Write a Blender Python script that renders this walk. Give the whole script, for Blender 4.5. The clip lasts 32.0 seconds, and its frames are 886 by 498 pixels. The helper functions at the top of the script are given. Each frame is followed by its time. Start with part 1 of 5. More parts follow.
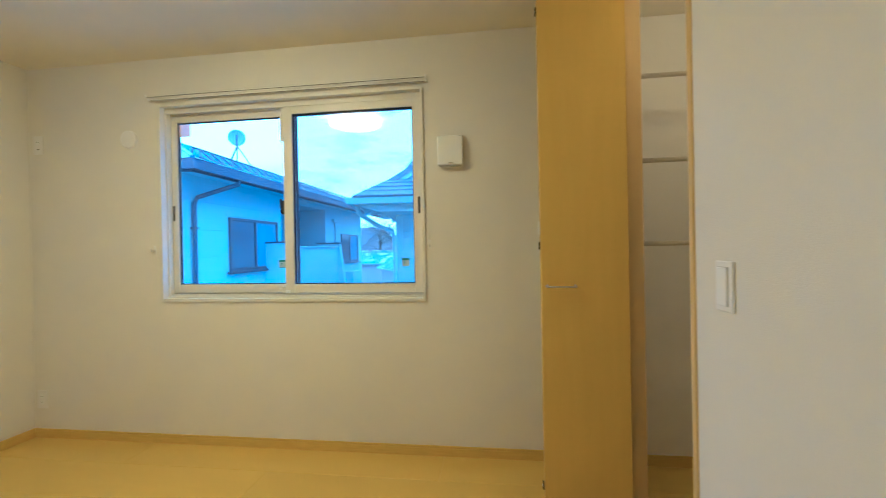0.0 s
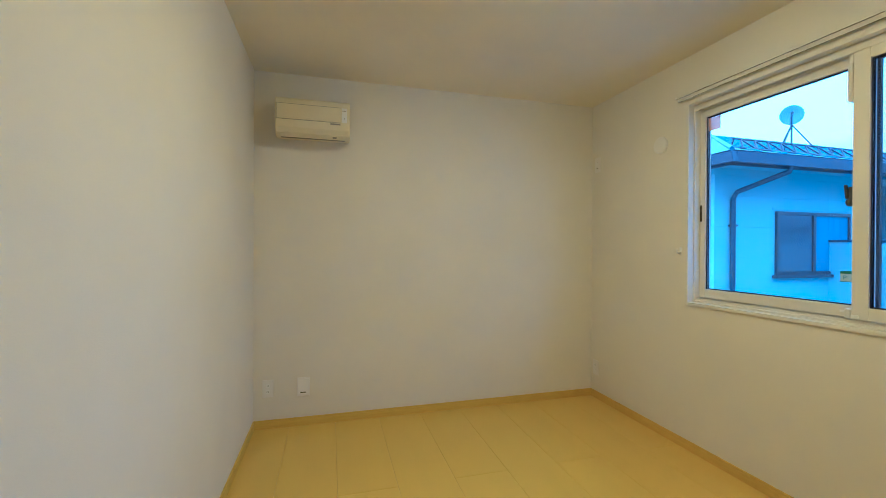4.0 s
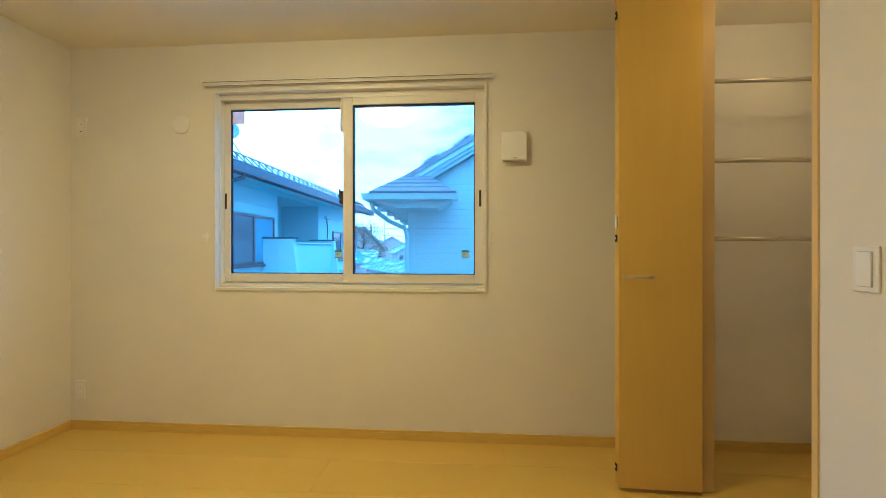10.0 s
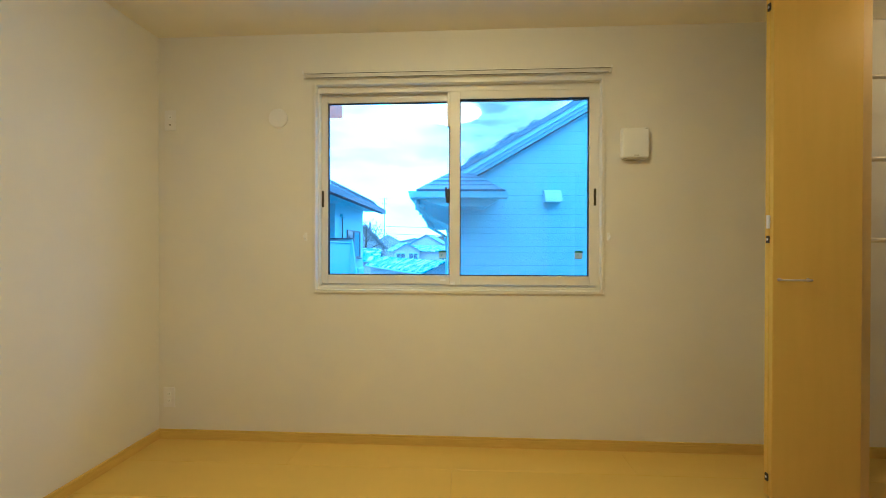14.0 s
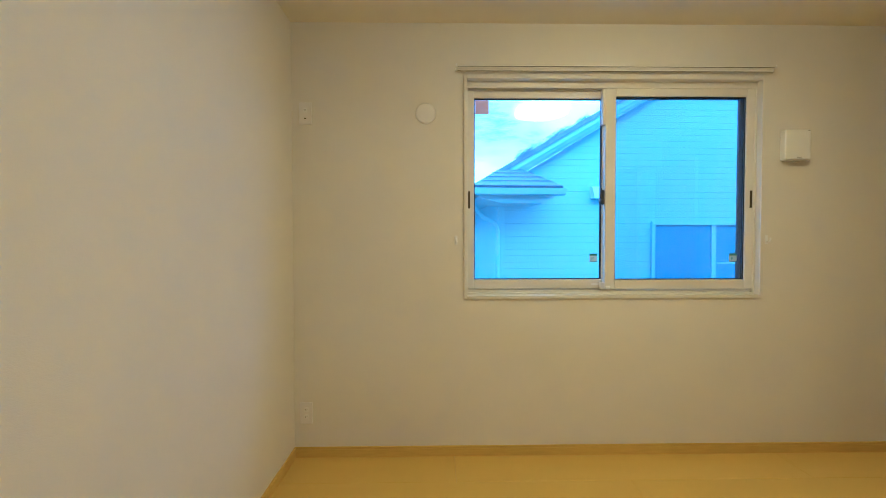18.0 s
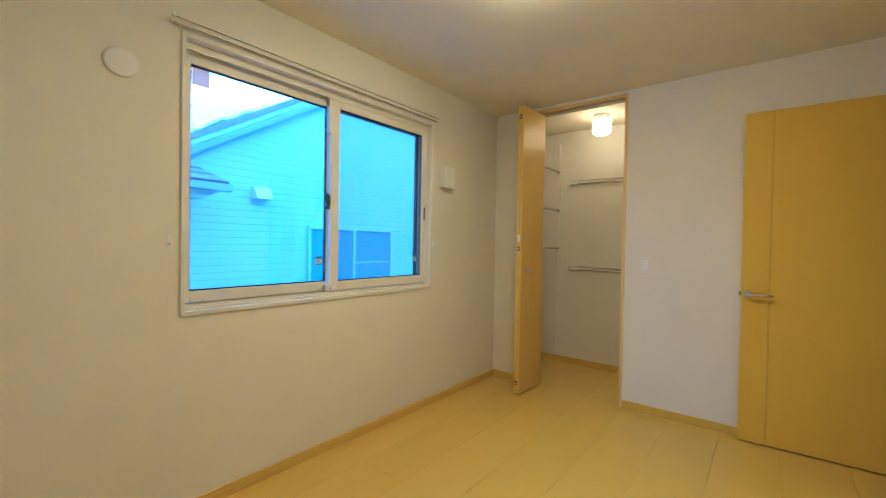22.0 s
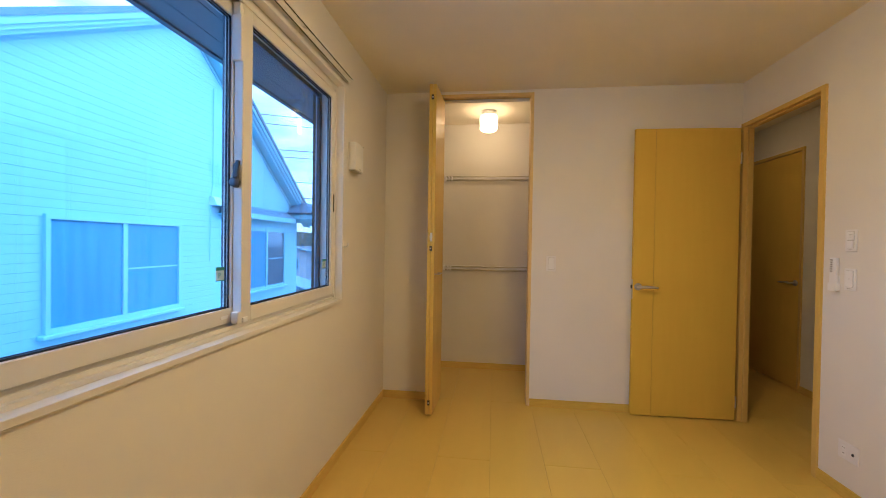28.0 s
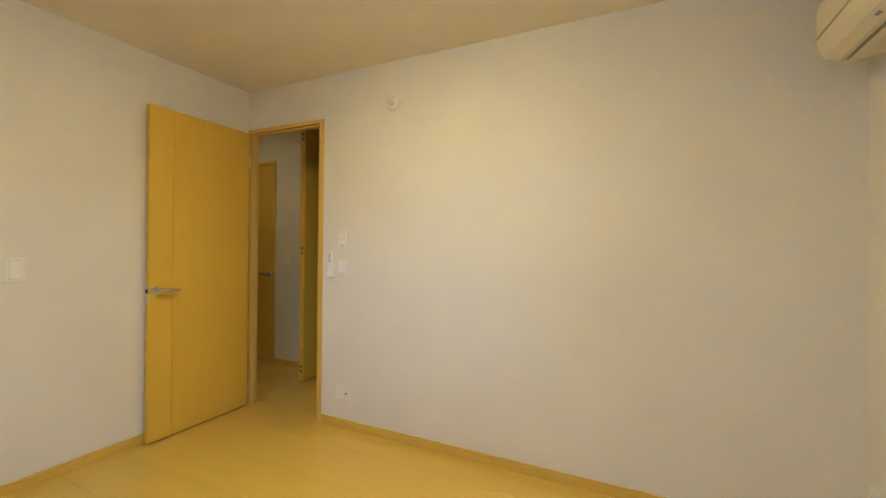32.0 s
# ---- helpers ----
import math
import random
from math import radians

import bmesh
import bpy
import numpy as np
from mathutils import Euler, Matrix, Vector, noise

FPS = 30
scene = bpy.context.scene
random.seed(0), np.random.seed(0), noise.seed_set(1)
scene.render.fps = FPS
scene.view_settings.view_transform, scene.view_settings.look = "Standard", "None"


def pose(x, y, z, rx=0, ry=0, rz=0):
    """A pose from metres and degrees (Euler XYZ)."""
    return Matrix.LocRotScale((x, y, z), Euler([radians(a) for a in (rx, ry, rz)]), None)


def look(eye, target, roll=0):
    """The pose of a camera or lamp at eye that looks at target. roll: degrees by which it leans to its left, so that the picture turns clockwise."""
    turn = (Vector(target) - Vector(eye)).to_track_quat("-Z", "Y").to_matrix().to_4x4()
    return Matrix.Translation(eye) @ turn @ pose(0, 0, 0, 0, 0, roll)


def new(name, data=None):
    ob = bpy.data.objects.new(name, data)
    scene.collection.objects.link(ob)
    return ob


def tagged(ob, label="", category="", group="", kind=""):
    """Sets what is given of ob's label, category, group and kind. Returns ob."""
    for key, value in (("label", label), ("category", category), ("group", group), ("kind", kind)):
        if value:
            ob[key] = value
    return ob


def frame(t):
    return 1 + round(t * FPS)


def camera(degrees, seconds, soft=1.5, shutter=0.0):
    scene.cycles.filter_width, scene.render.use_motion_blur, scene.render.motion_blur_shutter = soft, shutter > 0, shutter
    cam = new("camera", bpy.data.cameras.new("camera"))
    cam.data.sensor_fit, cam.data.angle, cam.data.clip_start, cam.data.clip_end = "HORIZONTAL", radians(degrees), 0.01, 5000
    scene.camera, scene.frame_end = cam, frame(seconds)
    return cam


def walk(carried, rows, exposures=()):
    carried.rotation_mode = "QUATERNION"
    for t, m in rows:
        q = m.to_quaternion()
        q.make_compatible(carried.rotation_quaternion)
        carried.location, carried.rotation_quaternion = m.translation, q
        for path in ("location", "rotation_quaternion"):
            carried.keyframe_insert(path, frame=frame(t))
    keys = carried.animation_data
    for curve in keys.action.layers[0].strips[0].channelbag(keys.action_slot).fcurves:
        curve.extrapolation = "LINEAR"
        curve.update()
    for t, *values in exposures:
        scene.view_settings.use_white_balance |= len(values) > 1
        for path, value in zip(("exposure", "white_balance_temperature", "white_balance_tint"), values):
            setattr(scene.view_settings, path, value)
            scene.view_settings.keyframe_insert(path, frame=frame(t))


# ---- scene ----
cam = camera(94.6, 32.0, soft=0.9, shutter=0.4)
PATH = [
    (0, (3.019, -2.31, 1.191), (2.762, -0.327, 1.183), -1.1),
    (0.5, (3.0, -2.255, 1.224), (2.424, -0.34, 1.203), -1.2),
    (1, (2.987, -2.212, 1.256), (1.956, -0.498, 1.229), -1.3),
    (1.5, (3.0, -2.162, 1.246), (1.579, -0.756, 1.235), -0.9),
    (2, (3.011, -2.131, 1.235), (1.297, -1.101, 1.23), -0.4),
    (2.5, (3.016, -2.065, 1.219), (1.152, -1.34, 1.221), 0.2),
    (3, (3.011, -2.062, 1.248), (1.097, -1.483, 1.237), -0.2),
    (3.5, (2.975, -2.085, 1.226), (1.047, -1.556, 1.218), 0.3),
    (5.5, (2.946, -2.157, 1.234), (1.066, -1.474, 1.217), -0.0),
    (6, (2.907, -2.196, 1.22), (1.107, -1.324, 1.202), 0.1),
    (6.5, (2.854, -2.253, 1.199), (1.142, -1.219, 1.186), 0.1),
    (7, (2.81, -2.328, 1.185), (1.203, -1.137, 1.178), 0.1),
    (7.5, (2.752, -2.369, 1.19), (1.36, -0.932, 1.172), 0.0),
    (8, (2.687, -2.415, 1.206), (1.627, -0.719, 1.166), -0.6),
    (8.5, (2.626, -2.415, 1.144), (1.869, -0.564, 1.14), 0.0),
    (9, (2.58, -2.432, 1.134), (2.115, -0.487, 1.136), 0.1),
    (9.5, (2.554, -2.434, 1.128), (2.321, -0.447, 1.138), 0.1),
    (10, (2.532, -2.414, 1.141), (2.39, -0.419, 1.139), 0.0),
    (10.5, (2.471, -2.42, 1.131), (2.348, -0.424, 1.132), -0.0),
    (11, (2.415, -2.428, 1.135), (2.291, -0.431, 1.132), -0.0),
    (11.5, (2.356, -2.419, 1.135), (2.235, -0.423, 1.132), 0.0),
    (12, (2.274, -2.411, 1.141), (2.163, -0.414, 1.135), 0.1),
    (12.5, (2.188, -2.375, 1.148), (2.068, -0.379, 1.135), 0.1),
    (13, (2.075, -2.357, 1.15), (1.967, -0.36, 1.136), 0.1),
    (13.5, (1.973, -2.357, 1.142), (1.858, -0.36, 1.133), 0.2),
    (14, (1.833, -2.36, 1.154), (1.727, -0.363, 1.143), 0.1),
    (14.5, (1.705, -2.36, 1.169), (1.604, -0.362, 1.147), 0.1),
    (15, (1.56, -2.343, 1.173), (1.458, -0.346, 1.147), 0.2),
    (15.5, (1.401, -2.331, 1.175), (1.315, -0.333, 1.145), 0.2),
    (17.5, (0.892, -2.297, 1.225), (0.882, -0.298, 1.165), 0.0),
    (18, (0.793, -2.269, 1.219), (0.824, -0.27, 1.169), -0.1),
    (18.5, (0.699, -2.241, 1.239), (0.806, -0.245, 1.178), -0.1),
    (19, (0.621, -2.195, 1.222), (0.86, -0.21, 1.18), 0.2),
    (19.5, (0.528, -2.131, 1.25), (0.965, -0.18, 1.189), 0.3),
    (20, (0.472, -2.08, 1.268), (1.103, -0.184, 1.191), 0.8),
    (20.5, (0.406, -2.031, 1.265), (1.26, -0.224, 1.195), 1.0),
    (21, (0.359, -2.016, 1.212), (1.436, -0.332, 1.179), 0.9),
    (21.5, (0.3, -1.988, 1.225), (1.649, -0.511, 1.187), 1.0),
    (22, (0.271, -1.993, 1.224), (1.835, -0.746, 1.195), 1.0),
    (22.5, (0.266, -1.986, 1.222), (1.972, -0.942, 1.199), 0.8),
    (23, (0.239, -1.944, 1.227), (2.031, -1.056, 1.203), 0.9),
    (23.5, (0.232, -1.895, 1.232), (2.085, -1.143, 1.211), 0.9),
    (24, (0.24, -1.82, 1.23), (2.136, -1.184, 1.212), 0.9),
    (24.5, (0.26, -1.708, 1.23), (2.179, -1.143, 1.209), 1.0),
    (25, (0.263, -1.595, 1.228), (2.193, -1.072, 1.206), 1.0),
    (25.5, (0.255, -1.488, 1.227), (2.193, -0.995, 1.204), 1.0),
    (27.5, (0.317, -1.028, 1.228), (2.281, -0.653, 1.201), 0.9),
    (28, (0.389, -0.857, 1.225), (2.374, -0.611, 1.199), 0.9),
    (28.5, (0.445, -0.801, 1.224), (2.444, -0.743, 1.202), 1.0),
    (29, (0.522, -0.725, 1.22), (2.509, -0.95, 1.198), 0.9),
    (29.5, (0.615, -0.659, 1.195), (2.543, -1.193, 1.191), 1.2),
    (30, (0.686, -0.591, 1.189), (2.487, -1.461, 1.193), 1.0),
    (30.5, (0.721, -0.525, 1.21), (2.336, -1.704, 1.203), 0.9),
    (31, (0.74, -0.464, 1.197), (2.125, -1.908, 1.202), 0.8),
    (31.5, (0.751, -0.428, 1.19), (1.874, -2.084, 1.203), 0.6),
    (32, (0.811, -0.406, 1.221), (1.681, -2.208, 1.215), 0.7),
]
EXPO = [(0, 0.18, 3790, 7), (1, 0.12, 3770, 5), (2, 0.04, 3740, 5), (3, -0.06, 3740, 7), (5, -0.10, 3900, 4), (7, -0.08, 4070, 4), (8, 0.0, 4150, 4), (10, 0.10, 4280, 7),
        (12.5, 0.07, 4250, 6), (15, 0.0, 4020, 6), (18, -0.03, 3980, 9), (21, 0.02, 3980, 11), (22, 0.04, 3950, 11), (24, -0.06, 3970, 14), (25, -0.07, 4090, 17), (28, -0.10, 4420, 22), (29, -0.16, 4580, 22), (30, -0.10, 4670, 19), (31, 0.08, 4540, 13), (32, 0.23, 4280, 8)]
walk(cam, [(t, look(eye, target, roll)) for t, eye, target, roll in PATH], EXPO)

# large light levels
SKY, CLOUD, SUN = 0.285, (8.6, 13.2, 16.8), 0.25
LAMP_C, LAMP_E = (1.0, 0.612, 0.17), 42.0
BULB_C, BULB_E = (1.0, 0.59, 0.185), 18.0
# colour and strength of the fill lamp added in the hall
HALL_C, HALL_E = (1.0, 0.60, 0.17), 21.0

# ---------------------------------------------------------------- light
world = bpy.data.worlds.new("sky")
scene.world = world
world.use_nodes = True
wn, wl = world.node_tree.nodes, world.node_tree.links
wn.clear()
w_out, w_bg = wn.new("ShaderNodeOutputWorld"), wn.new("ShaderNodeBackground")
w_sky = wn.new("ShaderNodeTexSky")
w_sky.sky_type, w_sky.sun_disc = "NISHITA", False
w_sky.sun_elevation, w_sky.sun_rotation = radians(28), radians(200)
w_co, w_map, w_noise, w_ramp, w_mix = (wn.new("ShaderNode" + k) for k in ("TexCoord", "Mapping", "TexNoise", "ValToRGB", "Mix"))
w_map.inputs["Scale"].default_value = (1.0, 1.0, 3.2)
w_noise.inputs["Scale"].default_value, w_noise.inputs["Detail"].default_value = 2.9, 6
w_noise.inputs["Roughness"].default_value = 0.55
w_ramp.color_ramp.elements[0].position, w_ramp.color_ramp.elements[1].position = 0.32, 0.52
w_mix.data_type = "RGBA"
w_mix.inputs["B"].default_value = (CLOUD[0], CLOUD[1], CLOUD[2], 1)
wl.new(w_co.outputs["Generated"], w_map.inputs["Vector"])
wl.new(w_map.outputs["Vector"], w_noise.inputs["Vector"])
wl.new(w_noise.outputs["Fac"], w_ramp.inputs["Fac"])
wl.new(w_ramp.outputs["Color"], w_mix.inputs["Factor"])
wl.new(w_sky.outputs["Color"], w_mix.inputs["A"])
wl.new(w_mix.outputs["Result"], w_bg.inputs["Color"])
w_bg.inputs["Strength"].default_value = SKY
wl.new(w_bg.outputs["Background"], w_out.inputs["Surface"])
sun_data = bpy.data.lights.new("sun", "SUN")
sun_data.energy, sun_data.angle, sun_data.color = SUN, radians(15), (1.0, 0.96, 0.9)
sun = new("sun", sun_data)
sun.matrix_world = look((0, 0, 40), (-9, 24, 22))

# the window's opening guides the sky's light into the room
gate_data = bpy.data.lights.new("window_light", "AREA")
gate_data.shape, gate_data.size, gate_data.size_y = "RECTANGLE", 1.66, 1.22
gate_data.cycles.is_portal = True
gate = new("window_light", gate_data)
gate.matrix_world = look((1.78, 0.18, 1.50), (1.78, -1.0, 1.50))

# ---------------------------------------------------------------- helpers
HOME = {}


def thing(name, at, label="", category="", group="", kind=""):
    ob = new(name)
    ob.location = at
    ob.empty_display_size = 0.05
    HOME[ob] = Vector(at)
    return tagged(ob, label, category, group, kind)


def mesh_of(name, bm, material, smooth=False):
    me = bpy.data.meshes.new(name)
    bmesh.ops.recalc_face_normals(bm, faces=bm.faces)
    bm.to_mesh(me)
    bm.free()
    me.materials.append(material)
    if smooth:
        for p in me.polygons:
            p.use_smooth = True
    return me


def part(name, bm, material, parent, label="", smooth=False, kind=""):
    """One mesh under a thing or a part; the bmesh is in world coordinates."""
    home = HOME[parent]
    bmesh.ops.translate(bm, verts=bm.verts, vec=-home)
    ob = new(name, mesh_of(name, bm, material, smooth))
    ob.parent = parent
    HOME[ob] = home
    return tagged(ob, label, kind=kind)


def solo(name, bm, material, at, label="", category="", group="", kind="", smooth=False):
    """A thing that is one mesh."""
    bmesh.ops.translate(bm, verts=bm.verts, vec=-Vector(at))
    ob = new(name, mesh_of(name, bm, material, smooth))
    ob.location = at
    HOME[ob] = Vector(at)
    return tagged(ob, label, category, group, kind)


def box(x0, x1, y0, y1, z0, z1, bevel=0.0, bm=None, seg=1):
    out = bm or bmesh.new()
    made = bmesh.ops.create_cube(out, size=1)["verts"]
    for v in made:
        v.co = Vector(((x0 + x1) / 2 + v.co.x * (x1 - x0), (y0 + y1) / 2 + v.co.y * (y1 - y0), (z0 + z1) / 2 + v.co.z * (z1 - z0)))
    if bevel:
        edges = list({e for v in made for e in v.link_edges})
        bmesh.ops.bevel(out, geom=edges, offset=bevel, segments=seg, affect="EDGES", profile=0.5)
    return out


def boxes(*rows, bevel=0.0):
    bm = bmesh.new()
    for r in rows:
        box(*r, bevel=bevel, bm=bm)
    return bm


def prism(points, axis, a, b, bm=None):
    """A polygon in the two other axes, drawn out from a to b along one axis."""
    out = bm or bmesh.new()
    place = {"x": lambda p, d: (d, p[0], p[1]), "y": lambda p, d: (p[0], d, p[1]), "z": lambda p, d: (p[0], p[1], d)}[axis]
    low, high = ([out.verts.new(place(p, d)) for p in points] for d in (a, b))
    out.faces.new(low)
    out.faces.new(high[::-1])
    for i in range(len(points)):
        j = (i + 1) % len(points)
        out.faces.new((low[i], high[i], high[j], low[j]))
    return out


def tube(points, radius, sides=10, bm=None, radii=None):
    out = bm or bmesh.new()
    pts = [Vector(p) for p in points]
    rings = []
    for i, p in enumerate(pts):
        d = (pts[min(i + 1, len(pts) - 1)] - pts[max(i - 1, 0)]).normalized()
        u = d.orthogonal().normalized() if i == 0 else (rings_u - d * rings_u.dot(d)).normalized()
        rings_u = u
        v = d.cross(u)
        r = radii[i] if radii else radius
        rings.append([out.verts.new(p + r * (math.cos(2 * math.pi * k / sides) * u + math.sin(2 * math.pi * k / sides) * v)) for k in range(sides)])
    for a, b in zip(rings, rings[1:]):
        for k in range(sides):
            out.faces.new((a[k], a[(k + 1) % sides], b[(k + 1) % sides], b[k]))
    out.faces.new(rings[0][::-1])
    out.faces.new(rings[-1])
    return out


def lathe(profile, centre, axis="z", sides=32, bm=None, hoop=False):
    """(radius, along) pairs turned round an axis through centre."""
    out = bm or bmesh.new()
    c = Vector(centre)
    e = {"z": (Vector((1, 0, 0)), Vector((0, 1, 0)), Vector((0, 0, 1))), "y": (Vector((1, 0, 0)), Vector((0, 0, 1)), Vector((0, 1, 0))), "x": (Vector((0, 1, 0)), Vector((0, 0, 1)), Vector((1, 0, 0)))}[axis]
    rings = []
    for r, h in profile:
        rings.append([out.verts.new(c + r * (math.cos(2 * math.pi * k / sides) * e[0] + math.sin(2 * math.pi * k / sides) * e[1]) + h * e[2]) for k in range(sides)] if r > 1e-6 else [out.verts.new(c + h * e[2])])
    for a, b in zip(rings, rings[1:] + (rings[:1] if hoop else [])):
        for k in range(sides):
            n = (k + 1) % sides
            if len(a) == 1 and len(b) == 1:
                break
            if len(a) == 1:
                out.faces.new((a[0], b[n], b[k]))
            elif len(b) == 1:
                out.faces.new((a[k], a[n], b[0]))
            else:
                out.faces.new((a[k], a[n], b[n], b[k]))
    for ring in (rings[0], rings[-1]):
        if len(ring) > 2 and not hoop:
            out.faces.new(ring)
    return out


def letters(name, text, size, m, material, parent, label=""):
    """A flat text turned into a mesh, under a thing."""
    cu = bpy.data.curves.new(name, "FONT")
    cu.body, cu.size, cu.align_x, cu.align_y, cu.extrude = text, size, "CENTER", "CENTER", 0.0002
    tmp = bpy.data.objects.new(name, cu)
    me = bpy.data.meshes.new_from_object(tmp)
    bpy.data.objects.remove(tmp)
    me.transform(Matrix.Translation(-HOME[parent]) @ m)
    me.materials.clear()
    me.materials.append(material)
    ob = new(name, me)
    ob.parent = parent
    HOME[ob] = HOME[parent]
    return tagged(ob, label)


# ---------------------------------------------------------------- materials
def shader(name, base, rough=0.5, metal=0.0, base2=None, stretch=(1, 1, 1), scale=6.0, bump=0.0, fine=60.0, spread=0.0, spec=0.5, detail=4.0, dist=0.002, coat=0.0, bstretch=None, contrast=(0.35, 0.65), rvar=0.08):
    """Base colour between two tones by a stretched noise, roughness that varies, fine relief, and a change of tone from object to object."""
    m = bpy.data.materials.new(name)
    m.use_nodes = True
    n, l = m.node_tree.nodes, m.node_tree.links
    b = n["Principled BSDF"]
    b.inputs["Metallic"].default_value = metal
    b.inputs["Specular IOR Level"].default_value = spec
    b.inputs["Coat Weight"].default_value = coat
    b.inputs["Coat Roughness"].default_value = 0.25
    co, info = n.new("ShaderNodeTexCoord"), n.new("ShaderNodeObjectInfo")
    add, mp, tx, rmp, mix = (n.new("ShaderNode" + k) for k in ("VectorMath", "Mapping", "TexNoise", "ValToRGB", "Mix"))
    shift = n.new("ShaderNodeMath")
    shift.operation, shift.inputs[1].default_value = "MULTIPLY", 37.0
    l.new(info.outputs["Random"], shift.inputs[0])
    l.new(co.outputs["Object"], add.inputs[0])
    l.new(shift.outputs[0], add.inputs[1])
    mp.inputs["Scale"].default_value = stretch
    l.new(add.outputs[0], mp.inputs["Vector"])
    l.new(mp.outputs[0], tx.inputs["Vector"])
    tx.inputs["Scale"].default_value, tx.inputs["Detail"].default_value = scale, detail
    rmp.color_ramp.elements[0].position, rmp.color_ramp.elements[1].position = contrast
    l.new(tx.outputs["Fac"], rmp.inputs["Fac"])
    mix.data_type = "RGBA"
    mix.inputs["A"].default_value = (*base, 1)
    mix.inputs["B"].default_value = (*(base2 or [c * 0.9 for c in base]), 1)
    l.new(rmp.outputs["Color"], mix.inputs["Factor"])
    hsv, tone = n.new("ShaderNodeHueSaturation"), n.new("ShaderNodeMapRange")
    tone.inputs["To Min"].default_value, tone.inputs["To Max"].default_value = 1 - spread, 1 + spread
    l.new(info.outputs["Random"], tone.inputs["Value"])
    l.new(tone.outputs["Result"], hsv.inputs["Value"])
    l.new(mix.outputs["Result"], hsv.inputs["Color"])
    l.new(hsv.outputs["Color"], b.inputs["Base Color"])
    rr = n.new("ShaderNodeMapRange")
    rr.inputs["To Min"].default_value, rr.inputs["To Max"].default_value = max(0.02, rough - rvar), min(1, rough + rvar)
    l.new(tx.outputs["Fac"], rr.inputs["Value"])
    l.new(rr.outputs["Result"], b.inputs["Roughness"])
    if bump:
        t2, m2, bp = n.new("ShaderNodeTexNoise"), n.new("ShaderNodeMapping"), n.new("ShaderNodeBump")
        m2.inputs["Scale"].default_value = bstretch or stretch
        l.new(add.outputs[0], m2.inputs["Vector"])
        l.new(m2.outputs[0], t2.inputs["Vector"])
        t2.inputs["Scale"].default_value, t2.inputs["Detail"].default_value = fine, 5
        bp.inputs["Strength"].default_value, bp.inputs["Distance"].default_value = bump, dist
        l.new(t2.outputs["Fac"], bp.inputs["Height"])
        l.new(bp.outputs["Normal"], b.inputs["Normal"])
    return m


def glow(name, colour, strength):
    m = bpy.data.materials.new(name)
    m.use_nodes = True
    b = m.node_tree.nodes["Principled BSDF"]
    b.inputs["Base Color"].default_value = (0.85, 0.83, 0.78, 1)
    b.inputs["Roughness"].default_value = 0.35
    b.inputs["Emission Color"].default_value = (*colour, 1)
    b.inputs["Emission Strength"].default_value = strength
    return m


def pane_glass(name, tint, base, rough=0.0):
    m = bpy.data.materials.new(name)
    m.use_nodes = True
    n, l = m.node_tree.nodes, m.node_tree.links
    n.clear()
    out, mix, tr, gl, lw, pw, mr = (n.new("ShaderNode" + k) for k in ("OutputMaterial", "MixShader", "BsdfTransparent", "BsdfGlossy", "LayerWeight", "Math", "MapRange"))
    tr.inputs["Color"].default_value = (*tint, 1)
    gl.inputs["Roughness"].default_value = rough
    gl.inputs["Color"].default_value = (0.9, 0.95, 1.0, 1)
    pw.operation, pw.inputs[1].default_value = "POWER", 5.0
    lw.inputs["Blend"].default_value = 0.5
    mr.inputs["To Min"].default_value, mr.inputs["To Max"].default_value = base, 0.9
    l.new(lw.outputs["Facing"], pw.inputs[0])
    l.new(pw.outputs[0], mr.inputs["Value"])
    l.new(mr.outputs["Result"], mix.inputs[0])
    l.new(tr.outputs[0], mix.inputs[1])
    l.new(gl.outputs[0], mix.inputs[2])
    l.new(mix.outputs[0], out.inputs["Surface"])
    return m


def screen_cloth(name, colour, cover):
    m = bpy.data.materials.new(name)
    m.use_nodes = True
    n, l = m.node_tree.nodes, m.node_tree.links
    n.clear()
    out, mix, tr, df = (n.new("ShaderNode" + k) for k in ("OutputMaterial", "MixShader", "BsdfTransparent", "BsdfDiffuse"))
    df.inputs["Color"].default_value = (*colour, 1)
    mix.inputs[0].default_value = cover
    l.new(tr.outputs[0], mix.inputs[1])
    l.new(df.outputs[0], mix.inputs[2])
    l.new(mix.outputs[0], out.inputs["Surface"])
    return m


M_WALL = shader("wallpaper", (0.80, 0.77, 0.715), 0.75, base2=(0.775, 0.745, 0.69), scale=2.2, bump=0.22, fine=9.0, stretch=(1, 1, 1), bstretch=(14, 14, 46), dist=0.0025, spec=0.25)
M_CEIL = shader("ceiling_paper", (0.88, 0.82, 0.655), 0.8, base2=(0.855, 0.795, 0.632), scale=2.5, bump=0.25, fine=60, dist=0.002, spec=0.2)
M_PLANK = shader("maple_floor", (0.69, 0.486, 0.046), 0.30, base2=(0.665, 0.463, 0.041), rvar=0.03, stretch=(0.7, 6, 6), scale=1.6, spread=0.018, spec=0.45, contrast=(0.2, 0.8), detail=3)
M_JOINT = shader("floor_joint", (0.46, 0.30, 0.05), 0.7)
M_TRIM = shader("maple_trim", (0.68, 0.475, 0.085), 0.42, base2=(0.64, 0.44, 0.075), stretch=(14, 14, 0.8), scale=2.5, bump=0.04, fine=14, spread=0.03, spec=0.22, detail=6)
M_TRIMH = shader("maple_head_trim", (0.68, 0.475, 0.085), 0.42, base2=(0.64, 0.44, 0.075), stretch=(0.8, 0.8, 20), scale=2.5, bump=0.04, fine=14, spread=0.03, spec=0.22, detail=6)
